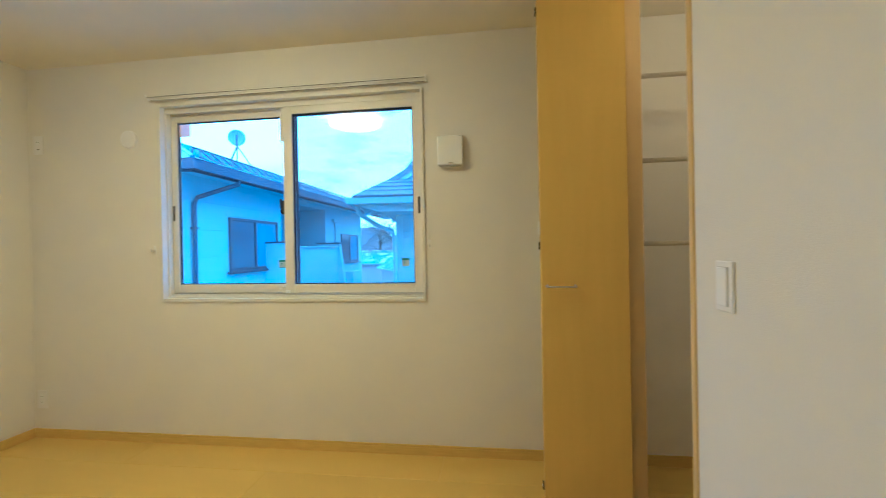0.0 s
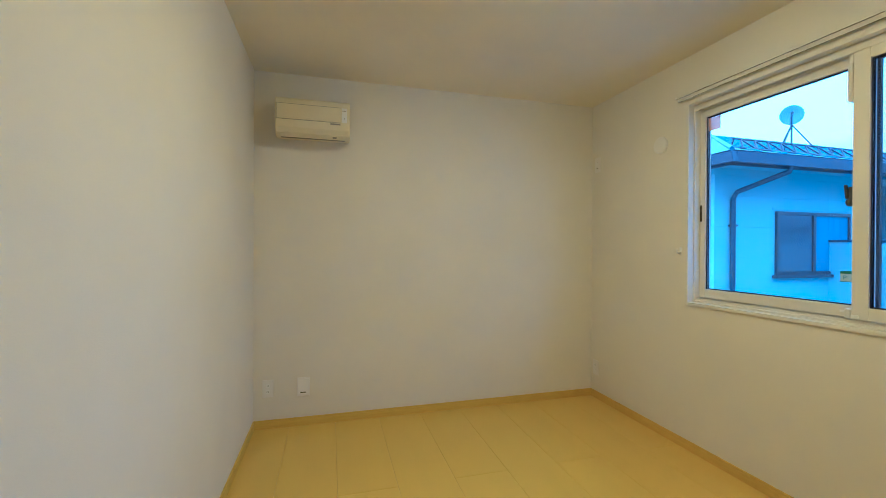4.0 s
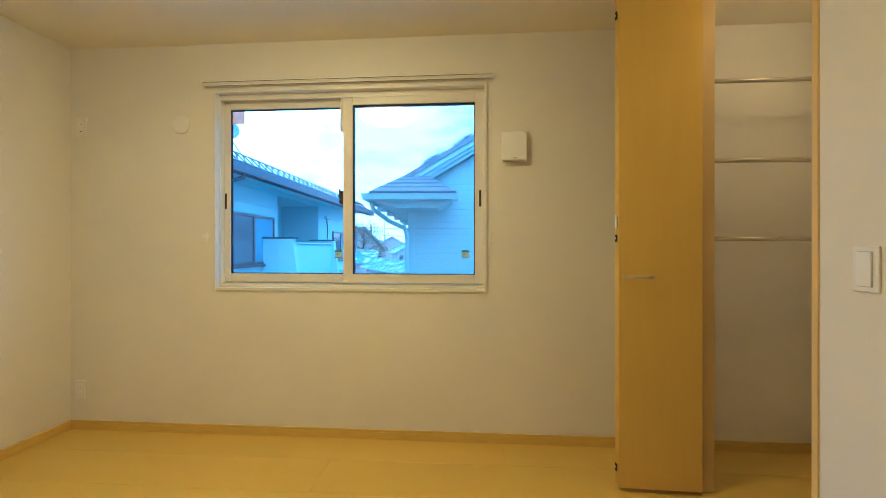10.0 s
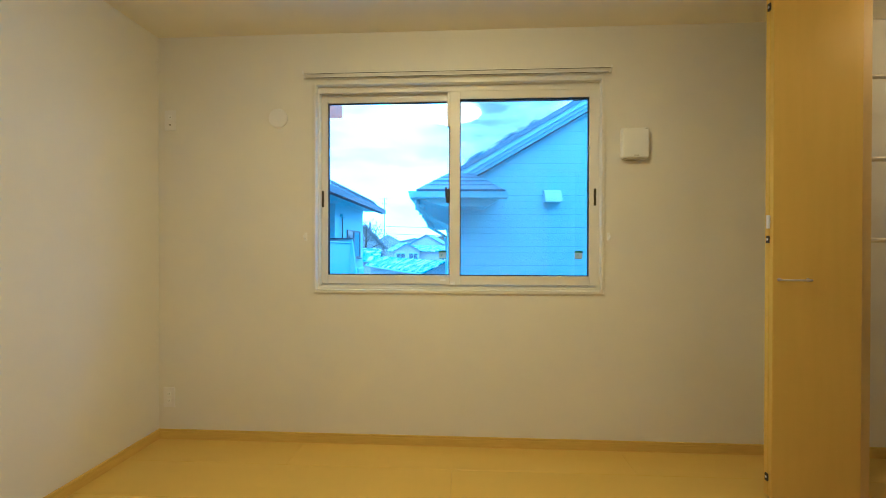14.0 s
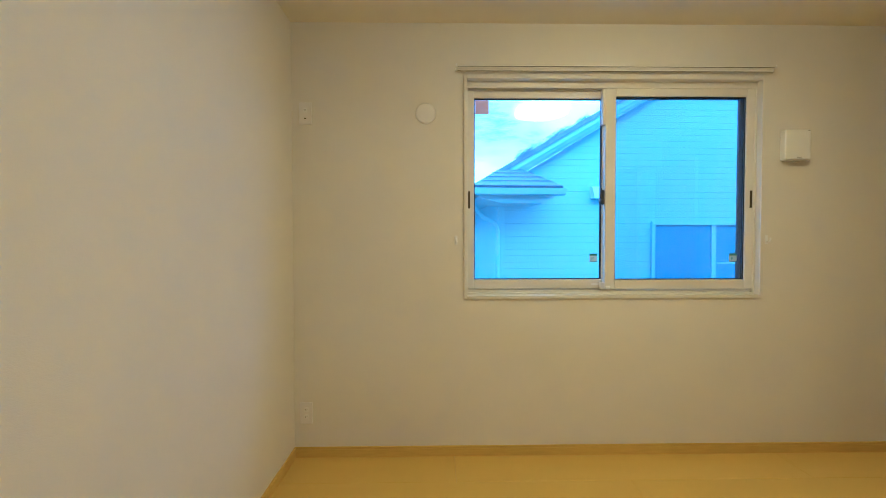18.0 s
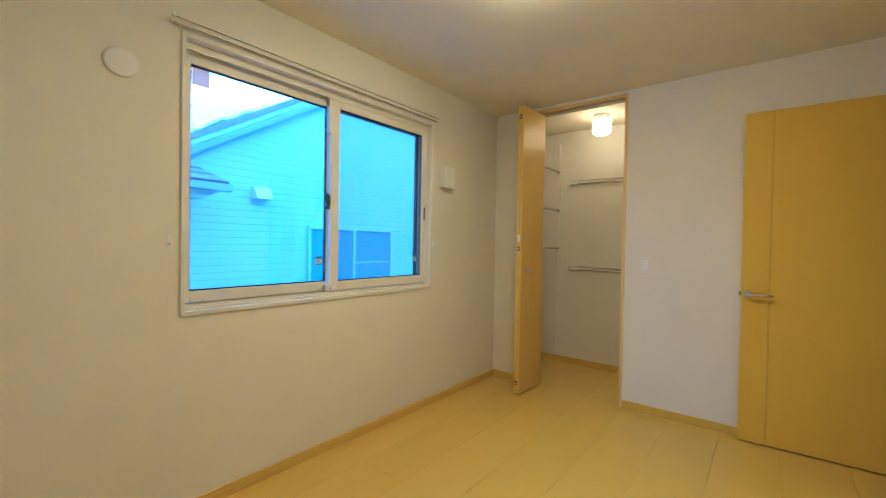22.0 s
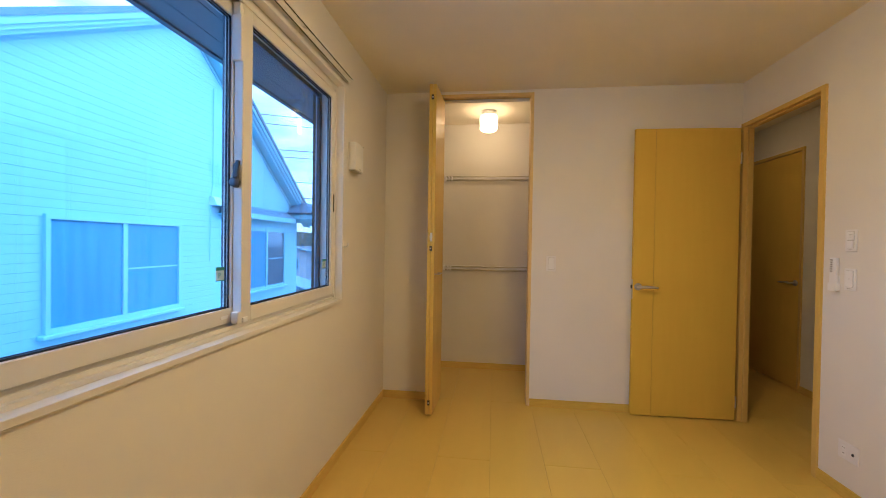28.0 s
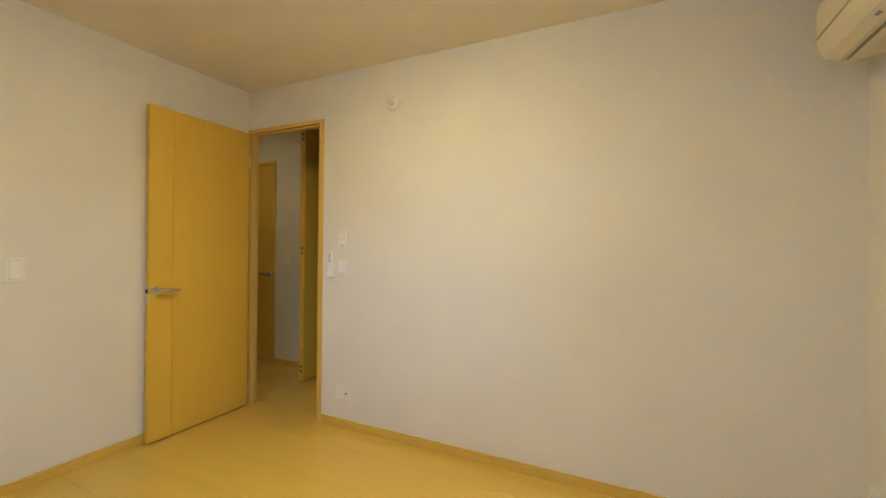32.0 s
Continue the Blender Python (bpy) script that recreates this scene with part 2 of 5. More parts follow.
M_BOARD = shader("maple_baseboard", (0.67, 0.475, 0.05), 0.45, base2=(0.62, 0.43, 0.042), stretch=(4, 4, 30), scale=2.5, bump=0.05, fine=14, spec=0.22, detail=6)
M_DOOR = shader("maple_veneer", (0.74, 0.498, 0.012), 0.40, base2=(0.72, 0.476, 0.010), stretch=(9, 9, 0.9), scale=2.4, bump=0.05, fine=14, bstretch=(50, 50, 2), spec=0.08, detail=8, contrast=(0.3, 0.72))
M_CTRIM = shader("pale_maple_trim", (0.71, 0.53, 0.20), 0.42, base2=(0.68, 0.50, 0.185), stretch=(6, 6, 1.2), scale=2.5, bump=0.04, fine=14, spread=0.03, spec=0.22, detail=6)
M_GREYL = shader("pale_grey_print", (0.52, 0.51, 0.50), 0.5)
M_PLATE = shader("matt_white_plate", (0.84, 0.825, 0.83), 0.45, base2=(0.82, 0.805, 0.81), scale=9, bump=0.015, fine=120, spec=0.35)
M_GROOVE = shader("groove", (0.36, 0.22, 0.03), 0.8)
M_FOLD = shader("maple_fold_veneer", (0.70, 0.48, 0.05), 0.38, base2=(0.67, 0.455, 0.043), stretch=(9, 9, 0.9), scale=2.4, bump=0.04, fine=14, bstretch=(50, 50, 2), spec=0.3, detail=8, contrast=(0.3, 0.72))
M_SASH = shader("white_resin", (0.78, 0.755, 0.70), 0.40, base2=(0.75, 0.725, 0.67), scale=5, bump=0.008, fine=90, spec=0.45)
M_PLASTIC = shader("white_plastic", (0.87, 0.87, 0.88), 0.38, base2=(0.85, 0.85, 0.86), scale=9, bump=0.015, fine=120, spec=0.45)
M_IVORY = shader("ivory_plastic", (0.76, 0.70, 0.50), 0.42, base2=(0.73, 0.67, 0.47), scale=6, bump=0.02, fine=110, spec=0.4)
M_GREYP = shader("grey_print_and_gap_shade", (0.28, 0.27, 0.25), 0.5)
M_DARKP = shader("dark_slot", (0.03, 0.028, 0.026), 0.6)
M_GASKET = shader("black_gasket", (0.012, 0.016, 0.03), 0.55)
M_BRONZE = shader("dark_bronze", (0.055, 0.045, 0.04), 0.4, metal=0.3, scale=12)
M_ALU = shader("brushed_nickel", (0.66, 0.63, 0.58), 0.3, metal=0.9, base2=(0.6, 0.57, 0.52), stretch=(30, 1, 1), scale=4)
M_RAILM = shader("rail_metal", (0.62, 0.58, 0.48), 0.32, metal=0.75, base2=(0.55, 0.51, 0.42), stretch=(1, 1, 6), scale=4)
M_BRACK = shader("dark_frame", (0.075, 0.085, 0.11), 0.42, metal=0.2, scale=10)
M_GLASS = pane_glass("window_glass", (0.95, 0.98, 0.985), 0.045)
M_SCREEN = screen_cloth("insect_screen", (0.10, 0.12, 0.14), 0.17)
M_LAMP = glow("lamp_diffuser", LAMP_C, LAMP_E)
M_BULB = glow("opal_glass", BULB_C, BULB_E)
M_HALL = glow("hall_fill_glow", HALL_C, HALL_E)
M_ORANGE = screen_cloth("orange_film", (0.80, 0.50, 0.30), 0.72)
M_LABEL = screen_cloth("pale_label", (0.66, 0.74, 0.50), 0.62)
M_GREEN = shader("green_print", (0.05, 0.22, 0.12), 0.6)
M_SIDING = shader("pale_blue_siding", (0.385, 0.60, 0.665), 0.6, base2=(0.365, 0.575, 0.64), scale=1.3, bump=0.08, fine=14, bstretch=(2, 2, 8), dist=0.003, spread=0.015)
M_SIDING2 = shader("ribbed_siding", (0.39, 0.61, 0.67), 0.6, base2=(0.365, 0.58, 0.645), scale=1.0, bump=0.4, fine=4.0, bstretch=(0.6, 0.6, 26), dist=0.006)
M_EAVE = shader("pale_trim", (0.40, 0.63, 0.68), 0.5, base2=(0.38, 0.60, 0.655), scale=2.0)
M_RAKE = shader("roof_trim", (0.42, 0.65, 0.74), 0.5, base2=(0.40, 0.62, 0.71), scale=2.0)
M_HOOD = shader("hood_enamel", (0.62, 0.76, 0.82), 0.45, base2=(0.58, 0.72, 0.78), scale=6)
M_ROOF = shader("slate_roof", (0.14, 0.21, 0.28), 0.55, base2=(0.19, 0.26, 0.33), scale=5, bump=0.3, fine=24, spread=0.12)
M_METALROOF = shader("metal_roof", (0.07, 0.18, 0.27), 0.4, base2=(0.14, 0.27, 0.36), scale=2.0, metal=0.2, bump=0.1, fine=15, spread=0.1)
M_SNOW = shader("snow_roof", (0.70, 0.78, 0.82), 0.6, base2=(0.09, 0.28, 0.36), scale=2.6, bump=0.3, fine=9, contrast=(0.40, 0.50))
M_GUTTER = shader("gutter_slate", (0.05, 0.085, 0.13), 0.4, scale=6)
M_SOFFIT = shader("soffit_board", (0.17, 0.19, 0.22), 0.6, base2=(0.15, 0.17, 0.20), stretch=(1, 8, 1), scale=3)
M_OUTGLASS = shader("dark_pane", (0.07, 0.10, 0.14), 0.08, spec=0.9, scale=1.2, base2=(0.10, 0.14, 0.18))
M_CURTAIN = shader("drawn_curtain", (0.15, 0.33, 0.48), 0.7, base2=(0.12, 0.28, 0.42), stretch=(9, 9, 0.5), scale=1.5, detail=2)
M_LEAF = shader("bare_shrub", (0.09, 0.11, 0.10), 0.8, base2=(0.14, 0.15, 0.13), spread=0.2)
M_BARK = shader("bark", (0.08, 0.065, 0.05), 0.85, base2=(0.05, 0.04, 0.03), bump=0.5, fine=30)
M_EARTH = shader("snowy_ground", (0.12, 0.13, 0.13), 0.9, base2=(0.30, 0.36, 0.40), scale=0.35, bump=0.4, fine=4, contrast=(0.5, 0.62))
M_FAR = shader("far_walls", (0.42, 0.47, 0.50), 0.7, base2=(0.38, 0.42, 0.46), scale=0.6, spread=0.16)
M_CONC = shader("concrete", (0.35, 0.36, 0.37), 0.85, base2=(0.28, 0.29, 0.3), scale=3, bump=0.3, fine=20)
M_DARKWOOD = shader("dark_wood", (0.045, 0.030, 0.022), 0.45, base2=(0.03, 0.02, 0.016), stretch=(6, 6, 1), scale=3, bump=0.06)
M_CABLE = shader("black_cable", (0.02, 0.02, 0.022), 0.6)
M_DISH = shader("dish_grey", (0.24, 0.35, 0.42), 0.45, base2=(0.22, 0.32, 0.39), scale=5)

# ---------------------------------------------------------------- the room's shell
XE, YS, H = 3.547, -2.60, 2.40        # east wall, south wall, ceiling
CX, CY = 4.42, -1.447                 # closet's back and south walls
HY = -3.47                            # hall's far wall


def turn_to(side, s, z=0.0):
    """Local x along the wall, y out of it, z up."""
    return {"north": pose(s, 0, z, 0, 0, 180), "west": pose(0, s, z, 0, 0, -90), "south": pose(s, YS, z), "east": pose(XE, s, z, 0, 0, 90), "hall": pose(s, HY, z)}[side]


def put(bm, m):
    bmesh.ops.transform(bm, matrix=m, verts=bm.verts)
    return bm


def wall(name, label, *rows, material=None):
    return solo(name, boxes(*rows), material or M_WALL, (rows[0][0], rows[0][2], rows[0][4]), label, "wall", kind="structure")


wall("wall_north", "white textured wallpaper wall with the window", (-0.15, 0.946, 0, 0.15, -0.1, 2.55), (2.616, 4.57, 0, 0.15, -0.1, 2.55), (0.946, 2.616, 0, 0.15, -0.1, 0.887), (0.946, 2.616, 0, 0.15, 2.113, 2.55))
wall("wall_west", "white textured wallpaper wall behind the air conditioner", (-0.15, 0, -2.73, 0, -0.1, 2.55))
wall("wall_south", "white textured wallpaper wall with the door opening", (0, 2.80, -2.65, YS, -0.1, 2.55), (3.535, 5.7, -2.65, YS, -0.1, 2.55), (2.80, 3.535, -2.65, YS, 2.105, 2.55))
wall("wall_east", "white wallpaper partition with the closet opening", (XE, 3.66, YS, -1.142, -0.012, H), (XE, 3.66, -0.393, 0, -0.012, H), (XE, 3.66, -1.142, -0.393, 2.377, H))
wall("wall_closet_back", "plain wallpapered back wall of the closet", (CX, 4.57, -1.6, 0, -0.1, 2.55))
wall("wall_closet_south", "plain wallpapered end wall of the closet", (3.66, CX, -1.6, CY, -0.012, H))
wall("wall_hall_far", "plain wallpapered hall wall", (3.56, 4.215, HY - 0.1, HY, -0.1, 2.55), (5.008, 5.7, HY - 0.1, HY, -0.1, 2.55), (4.215, 5.008, HY - 0.1, HY, 2.10, 2.55), (4.215, 5.008, HY - 0.1, HY - 0.041, -0.1, 2.10), (-0.15, 2.85, HY - 0.1, HY, -0.1, 2.55), (2.85, 3.56, HY - 0.1, HY, 2.36, 2.55), (2.85, 3.56, HY - 0.7, HY - 0.6, -0.1, 2.55), (2.80, 2.85, HY - 0.7, HY - 0.1, -0.1, 2.55), (3.56, 3.61, HY - 0.7, HY - 0.1, -0.1, 2.55))
wall("wall_hall_west", "plain wallpapered end of the hall", (-0.15, 0.0, HY, -2.73, -0.1, 2.55))
wall("wall_hall_east", "plain wallpapered end of the dim room past the hall", (6.2, 6.3, -4.2, -2.5, -0.1, 2.55), (5.7, 6.2, -4.3, -4.2, -0.1, 2.55), (5.7, 6.2, -2.6, -2.5, -0.1, 2.55), (5.6, 5.7, -4.3, HY - 0.1, -0.1, 2.55))
solo("ceiling", boxes((0, 4.42, YS, 0, H, 2.55), (0.0, 5.7, -4.2, -2.65, H, 2.55), (2.80, 3.535, -2.65, YS, H + 0.05, 2.56), (5.7, 6.2, -4.2, -2.6, H, 2.55)), M_CEIL, (0, YS, H), "off-white papered ceiling", "ceiling", kind="structure")
floor = solo("floor", boxes((-0.15, 4.57, -2.73, 0.0, -0.12, -0.012), (-0.15, 6.3, -4.3, -2.73, -0.12, -0.012)), M_JOINT, (0, 0, -0.12), "light maple laminate plank floor", "floor", kind="structure")


# baseboards: a flat board with a small groove below its top edge
def skirting(points, out, axis, fixed, label="light maple baseboard with a groove along it"):
    a, b = points
    s = out
    prof = [(0, 0), (8, 0), (8, 43), (6.2, 44.5), (6.2, 46.5), (8, 48), (8, 55), (6.5, 58), (0, 58)]
    prof = [(fixed + s * p / 1000, q / 1000) for p, q in prof]
    bm = prism(prof, axis, a, b)
    at = (a, fixed, 0) if axis == "x" else (fixed, a, 0)
    solo("baseboard", bm, M_BOARD, at, label, "baseboard", kind="structure")


skirting((0.008, XE), -1, "x", 0.0)
skirting((YS, 0.0), 1, "y", 0.0)
skirting((0.008, 2.797), 1, "x", YS)
skirting((YS + 0.008, -1.145), -1, "y", XE)
skirting((-0.39, -0.008), -1, "y", XE)
skirting((3.66, CX), -1, "x", 0.0)
skirting((CY, -0.008), -1, "y", CX)
skirting((3.58, 4.215), 1, "x", HY)
skirting((5.01, 5.7), 1, "x", HY)
skirting((3.55, 5.7), -1, "x", -2.65)

# ---------------------------------------------------------------- door from the hall
jamb = thing("door_frame", (2.80, -2.65, 0), "light maple door frame in the wall", "door frame", kind="structure")
for nm, r in (("jamb", (2.795, 2.83, -2.656, -2.588, 0, 2.105)), ("jamb", (3.505, 3.54, -2.656, -2.588, 0, 2.105)), ("head", (2.83, 3.505, -2.656, -2.588, 2.078, 2.105)), ("door_stop", (2.83, 2.842, -2.648, -2.614, 0, 2.078)), ("door_stop", (3.493, 3.505, -2.648, -2.614, 0, 2.078)), ("door_stop", (2.842, 3.493, -2.648, -2.614, 2.066, 2.078))):
    part(nm, box(*r, bevel=0.0015), M_TRIM if r[5] - r[4] > 1 else M_TRIMH, jamb)

DM = Matrix.Translation((3.503, -2.562, 0)) @ pose(0, 0, 0, 0, 0, 91.6)   # local x from hinge to free edge, y to the room's west


def door_leaf(m, width, z1, name, label, groove_at, lever_x, lever_to, lever_z, with_hinges=True):
    d = thing(name, m.translation, label, "door", kind="structure")
    if groove_at:
        part("leaf", put(boxes((-0.007, groove_at - 0.001, -0.033, 0, 0.008, z1), (groove_at + 0.001, width, -0.033, 0, 0.008, z1), bevel=0.0012), m), M_DOOR, d)
        part("groove", put(box(groove_at - 0.001, groove_at + 0.001, -0.03, -0.003, 0.012, z1 - 0.004), m), M_GROOVE, d, "narrow dark upright groove")
    else:
        part("leaf", put(box(0, width, -0.033, 0, 0.008, z1, bevel=0.0012), m), M_DOOR, d)
    s = 1 if lever_to > lever_x else -1
    lev = part("lever_handle", put(tube([(lever_x, 0.006, lever_z), (lever_x, 0.042, lever_z), (lever_x + s * 0.012, 0.050, lever_z + 0.001), (lever_x + s * 0.05, 0.052, lever_z + 0.003), (lever_x + s * 0.10, 0.050, lever_z), (lever_to, 0.047, lever_z - 0.003)], 0.009, 12, radii=[0.011, 0.011, 0.0115, 0.010, 0.009, 0.006]), m), M_ALU, d, "brushed metal lever handle", smooth=True)
    part("rose", put(lathe([(0.0, 0.0), (0.026, 0.0), (0.026, 0.005), (0.022, 0.009), (0.0, 0.009)], (lever_x, 0, lever_z), "y", 24), m), M_ALU, lev, "round handle rose")
    if with_hinges:
        for z in (0.135, 1.86):
            h = part("hinge", put(boxes((-0.014, -0.0072, -0.014, -0.002, z - 0.040, z + 0.040), bevel=0.002), m), M_RAILM, d, "metal butt hinge")
            part("knuckle", put(lathe([(0.0, -0.042), (0.0045, -0.042), (0.0045, 0.042), (0.0, 0.042)], (-0.0115, 0.001, z), "z", 10), m), M_RAILM, h)
        part("latch_plate", put(box(width - 0.0005, width + 0.0012, -0.027, -0.006, lever_z - 0.09, lever_z + 0.05), m), M_ALU, d, "metal latch plate on the door edge")
        part("latch_bolt", put(box(width + 0.001, width + 0.010, -0.022, -0.011, lever_z - 0.015, lever_z + 0.012, bevel=0.002), m), M_BRONZE, d, "dark latch bolt")
    return d


door_leaf(DM, 0.703, 2.072, "door_1", "open maple veneer door with a lever handle, against the partition wall", 0.562, 0.668, 0.545, 0.937)

# hall door, closed, seen through the opening
hf = thing("door_frame", (4.215, HY, 0), "maple frame of the closed hall door", "door frame", kind="structure")
for nm, r in (("jamb", (4.215, 4.243, HY - 0.04, HY + 0.012, 0, 2.10)), ("jamb", (4.98, 5.008, HY - 0.04, HY + 0.012, 0, 2.10)), ("head", (4.243, 4.98, HY - 0.04, HY + 0.012, 2.072, 2.10))):
    part(nm, box(*r, bevel=0.0015), M_TRIM if r[5] - r[4] > 1 else M_TRIMH, hf)
door_leaf(pose(4.245, HY - 0.003, 0), 0.732, 2.068, "door_2", "closed maple veneer door in the hall wall", 0, 0.055, 0.20, 0.93, with_hinges=False)
# hall closet's folding door, standing open
hb = thing("folding_door", (3.55, HY, 0), "open maple folding door of the hall cupboard", "folding door")
for k, x in enumerate((3.512, 3.540)):
    leaf = part("leaf", box(x, x + 0.025, HY - 0.02, -3.155, 0.012, 2.30, bevel=0.0015), M_DOOR, hb)
part("pull_handle", tube([(3.566, -3.30, 0.985), (3.585, -3.30, 0.985), (3.588, -3.31, 0.985), (3.588, -3.39, 0.985), (3.585, -3.40, 0.985), (3.566, -3.40, 0.985)], 0.005, 8), M_ALU, hb, "slim metal pull handle", smooth=True)
for z in (0.12, 1.18, 2.2):
    part("hinge", boxes((3.528, 3.549, -3.157, -3.151, z - 0.03, z - 0.012), (3.528, 3.549, -3.157, -3.151, z + 0.012, z + 0.03), bevel=0.001), M_BRONZE, hb, "dark folding hinge")

# unseen fill lamp added flush in the ceiling to brighten the hall
dl = thing("hall_fill_lamp", (4.30, -2.775, H), "added round fill lamp in the hall ceiling, out of view", "lamp")
part("trim_ring", lathe([(0.085, H), (0.105, H), (0.103, H - 0.006), (0.088, H - 0.006)], (4.30, -2.775, 0), "z", 32, hoop=True), M_PLASTIC, dl, "white trim ring")
part("diffuser", lathe([(0.0, H), (0.085, H), (0.085, H - 0.004), (0.0, H - 0.005)], (4.30, -2.775, 0), "z", 32), M_HALL, dl, "glowing diffuser")

# far end of the hall: dark built-in cabinets in a dim room
dc = thing("cabinet", (5.75, -4.0, 0), "dark wooden cupboard in the unlit room past the hall", "cabinet")
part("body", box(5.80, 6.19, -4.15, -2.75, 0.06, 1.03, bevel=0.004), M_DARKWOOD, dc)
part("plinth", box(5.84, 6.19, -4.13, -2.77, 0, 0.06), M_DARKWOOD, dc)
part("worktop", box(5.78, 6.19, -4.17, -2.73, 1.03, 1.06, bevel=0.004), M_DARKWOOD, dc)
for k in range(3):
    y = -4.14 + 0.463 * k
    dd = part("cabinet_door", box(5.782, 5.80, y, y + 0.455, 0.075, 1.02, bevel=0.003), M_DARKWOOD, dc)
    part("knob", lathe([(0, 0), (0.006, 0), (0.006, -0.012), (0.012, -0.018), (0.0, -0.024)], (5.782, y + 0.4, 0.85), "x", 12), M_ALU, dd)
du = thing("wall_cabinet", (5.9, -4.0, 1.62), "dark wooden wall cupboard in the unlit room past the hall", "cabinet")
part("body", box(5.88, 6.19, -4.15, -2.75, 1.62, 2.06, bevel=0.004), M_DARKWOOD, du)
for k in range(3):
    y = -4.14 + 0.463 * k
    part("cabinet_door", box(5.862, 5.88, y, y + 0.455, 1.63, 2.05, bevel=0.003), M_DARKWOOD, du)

# ---------------------------------------------------------------- closet
cf = thing("closet_frame", (XE, -1.142, 0), "light maple frame round the closet opening", "door frame", kind="structure")
for nm, r in (("jamb", (3.541, 3.664, -1.142, -1.120, 0, 2.377)), ("jamb", (3.541, 3.664, -0.417, -0.393, 0, 2.377)), ("head", (3.541, 3.664, -1.120, -0.417, 2.353, 2.377))):
    part(nm, box(*r, bevel=0.0015), M_CTRIM, cf)
part("door_track", boxes((3.588, 3.594, -1.11, -0.42, 2.336, 2.350), (3.616, 3.622, -1.11, -0.42, 2.336, 2.350), (3.588, 3.622, -1.11, -0.42, 2.346, 2.350)), M_SASH, cf, "pale folding door track")

bf = thing("folding_door", (3.42, -0.43, 0), "maple veneer folding closet door, folded open into the room", "folding door")
for k, (ya, yb, slope) in enumerate(((-0.425, -0.397, 0.0), (-0.461, -0.433, 0.02))):
    m = Matrix.Translation((3.588, (ya + yb) / 2, 0)) @ pose(0, 0, 0, 0, 0, 180 - (2.2 if k else 0.6))
    part("leaf", put(box(0, 0.370, -0.0122, 0.0122, 0.020, 2.336, bevel=0.0015), m), M_FOLD, bf)
    if k:
        lm = m
hd = part("pull_handle", put(tube([(0.225, 0.012, 1.009), (0.225, 0.038, 1.009), (0.231, 0.045, 1.009), (0.245, 0.047, 1.009), (0.325, 0.047, 1.009), (0.339, 0.045, 1.009), (0.345, 0.038, 1.009), (0.345, 0.012, 1.009)], 0.0045, 10), lm), M_ALU, bf, "slim brushed metal bow handle", smooth=True)
for x in (0.225, 0.345):
    part("mount", put(lathe([(0, 0.0135), (0.008, 0.0135), (0.008, 0.017), (0, 0.017)], (x, 0, 1.009), "y", 12), lm), M_ALU, hd)
for z in (0.105, 1.19, 2.245):
    h = part("hinge", boxes((3.2105, 3.2165, -0.4285, -0.4115, z - 0.017, z + 0.017), bevel=0.001), M_DARKP, bf, "small dark folding hinge")
    part("hinge_pin", boxes((3.209, 3.2115, -0.4240, -0.4160, z - 0.005, z + 0.005), bevel=0.0008), M_PLASTIC, h, "pale hinge pin")
part("finger_guard", box(3.2095, 3.2165, -0.4300, -0.4140, 1.24, 1.30, bevel=0.001), M_PLASTIC, bf, "white plastic guard")

for z in (1.992, 1.588, 1.190):
    rod = thing("closet_rod", (4.04, -0.24, z), "round metal rod across the closet", "rod", "closet rods")
    part("bar", tube([(3.668, -0.24, z), (4.412, -0.24, z)], 0.0115, 14), M_RAILM, rod, smooth=True)
    for x, s in ((3.66, 1), (CX, -1)):
        part("socket", lathe([(0.0, 0), (0.020, 0), (0.020, s * 0.004), (0.015, s * 0.010), (0.0, s * 0.010)], (x, -0.24, z), "x", 18), M_RAILM, rod, "metal wall socket")
solo("shelf_standard", boxes((CX - 0.006, CX, -0.258, -0.246, 0.10, 2.28), (CX - 0.009, CX - 0.006, -0.258, -0.255, 0.10, 2.28), (CX - 0.009, CX - 0.006, -0.249, -0.246, 0.10, 2.28)), M_PLASTIC, (CX, -0.252, 0.10), "slim white upright standard on the closet wall", "standard")
for z in (1.868, 0.99):
    rl = thing("hanging_rail", (CX, -0.8, z), "double metal hanging rail on the closet wall", "rail", "hanging rails")
    part("back_plate", box(CX - 0.006, CX, -1.235, -0.372, z - 0.022, z + 0.022, bevel=0.002), M_PLASTIC, rl, "pale wall plate")
    for dz in (-0.017, 0.015):
        part("bar", tube([(CX - 0.026, -1.225, z + dz), (CX - 0.026, -0.382, z + dz)], 0.0062, 10), M_RAILM, rl, smooth=True)
    for y in (-1.232, -0.375):
        part("end_cap", box(CX - 0.036, CX - 0.002, y - 0.010, y + 0.010, z - 0.027, z + 0.027, bevel=0.004), M_PLASTIC, rl, "white plastic end cap")
    for y in (-0.408, -0.438):
        part("hook", boxes((CX - 0.042, CX - 0.018, y - 0.009, y + 0.009, z - 0.024, z + 0.020), bevel=0.005), M_PLASTIC, rl, "white sliding hook")

cl = thing("closet_lamp", (4.03, -0.795, H), "lit opal glass ceiling lamp in the closet", "lamp")
part("base", lathe([(0.0, H), (0.066, H), (0.068, H - 0.006), (0.068, H - 0.042), (0.056, H - 0.046), (0.0, H - 0.046)], (4.03, -0.795, 0), "z", 32), M_PLASTIC, cl, "white lamp base", smooth=True)
part("shade", lathe([(0.056, H - 0.046), (0.073, H - 0.049), (0.077, H - 0.058), (0.077, H - 0.148), (0.072, H - 0.165), (0.052, H - 0.177), (0.0, H - 0.182)], (4.03, -0.795, 0), "z", 36), M_BULB, cl, "glowing opal glass shade", smooth=True)

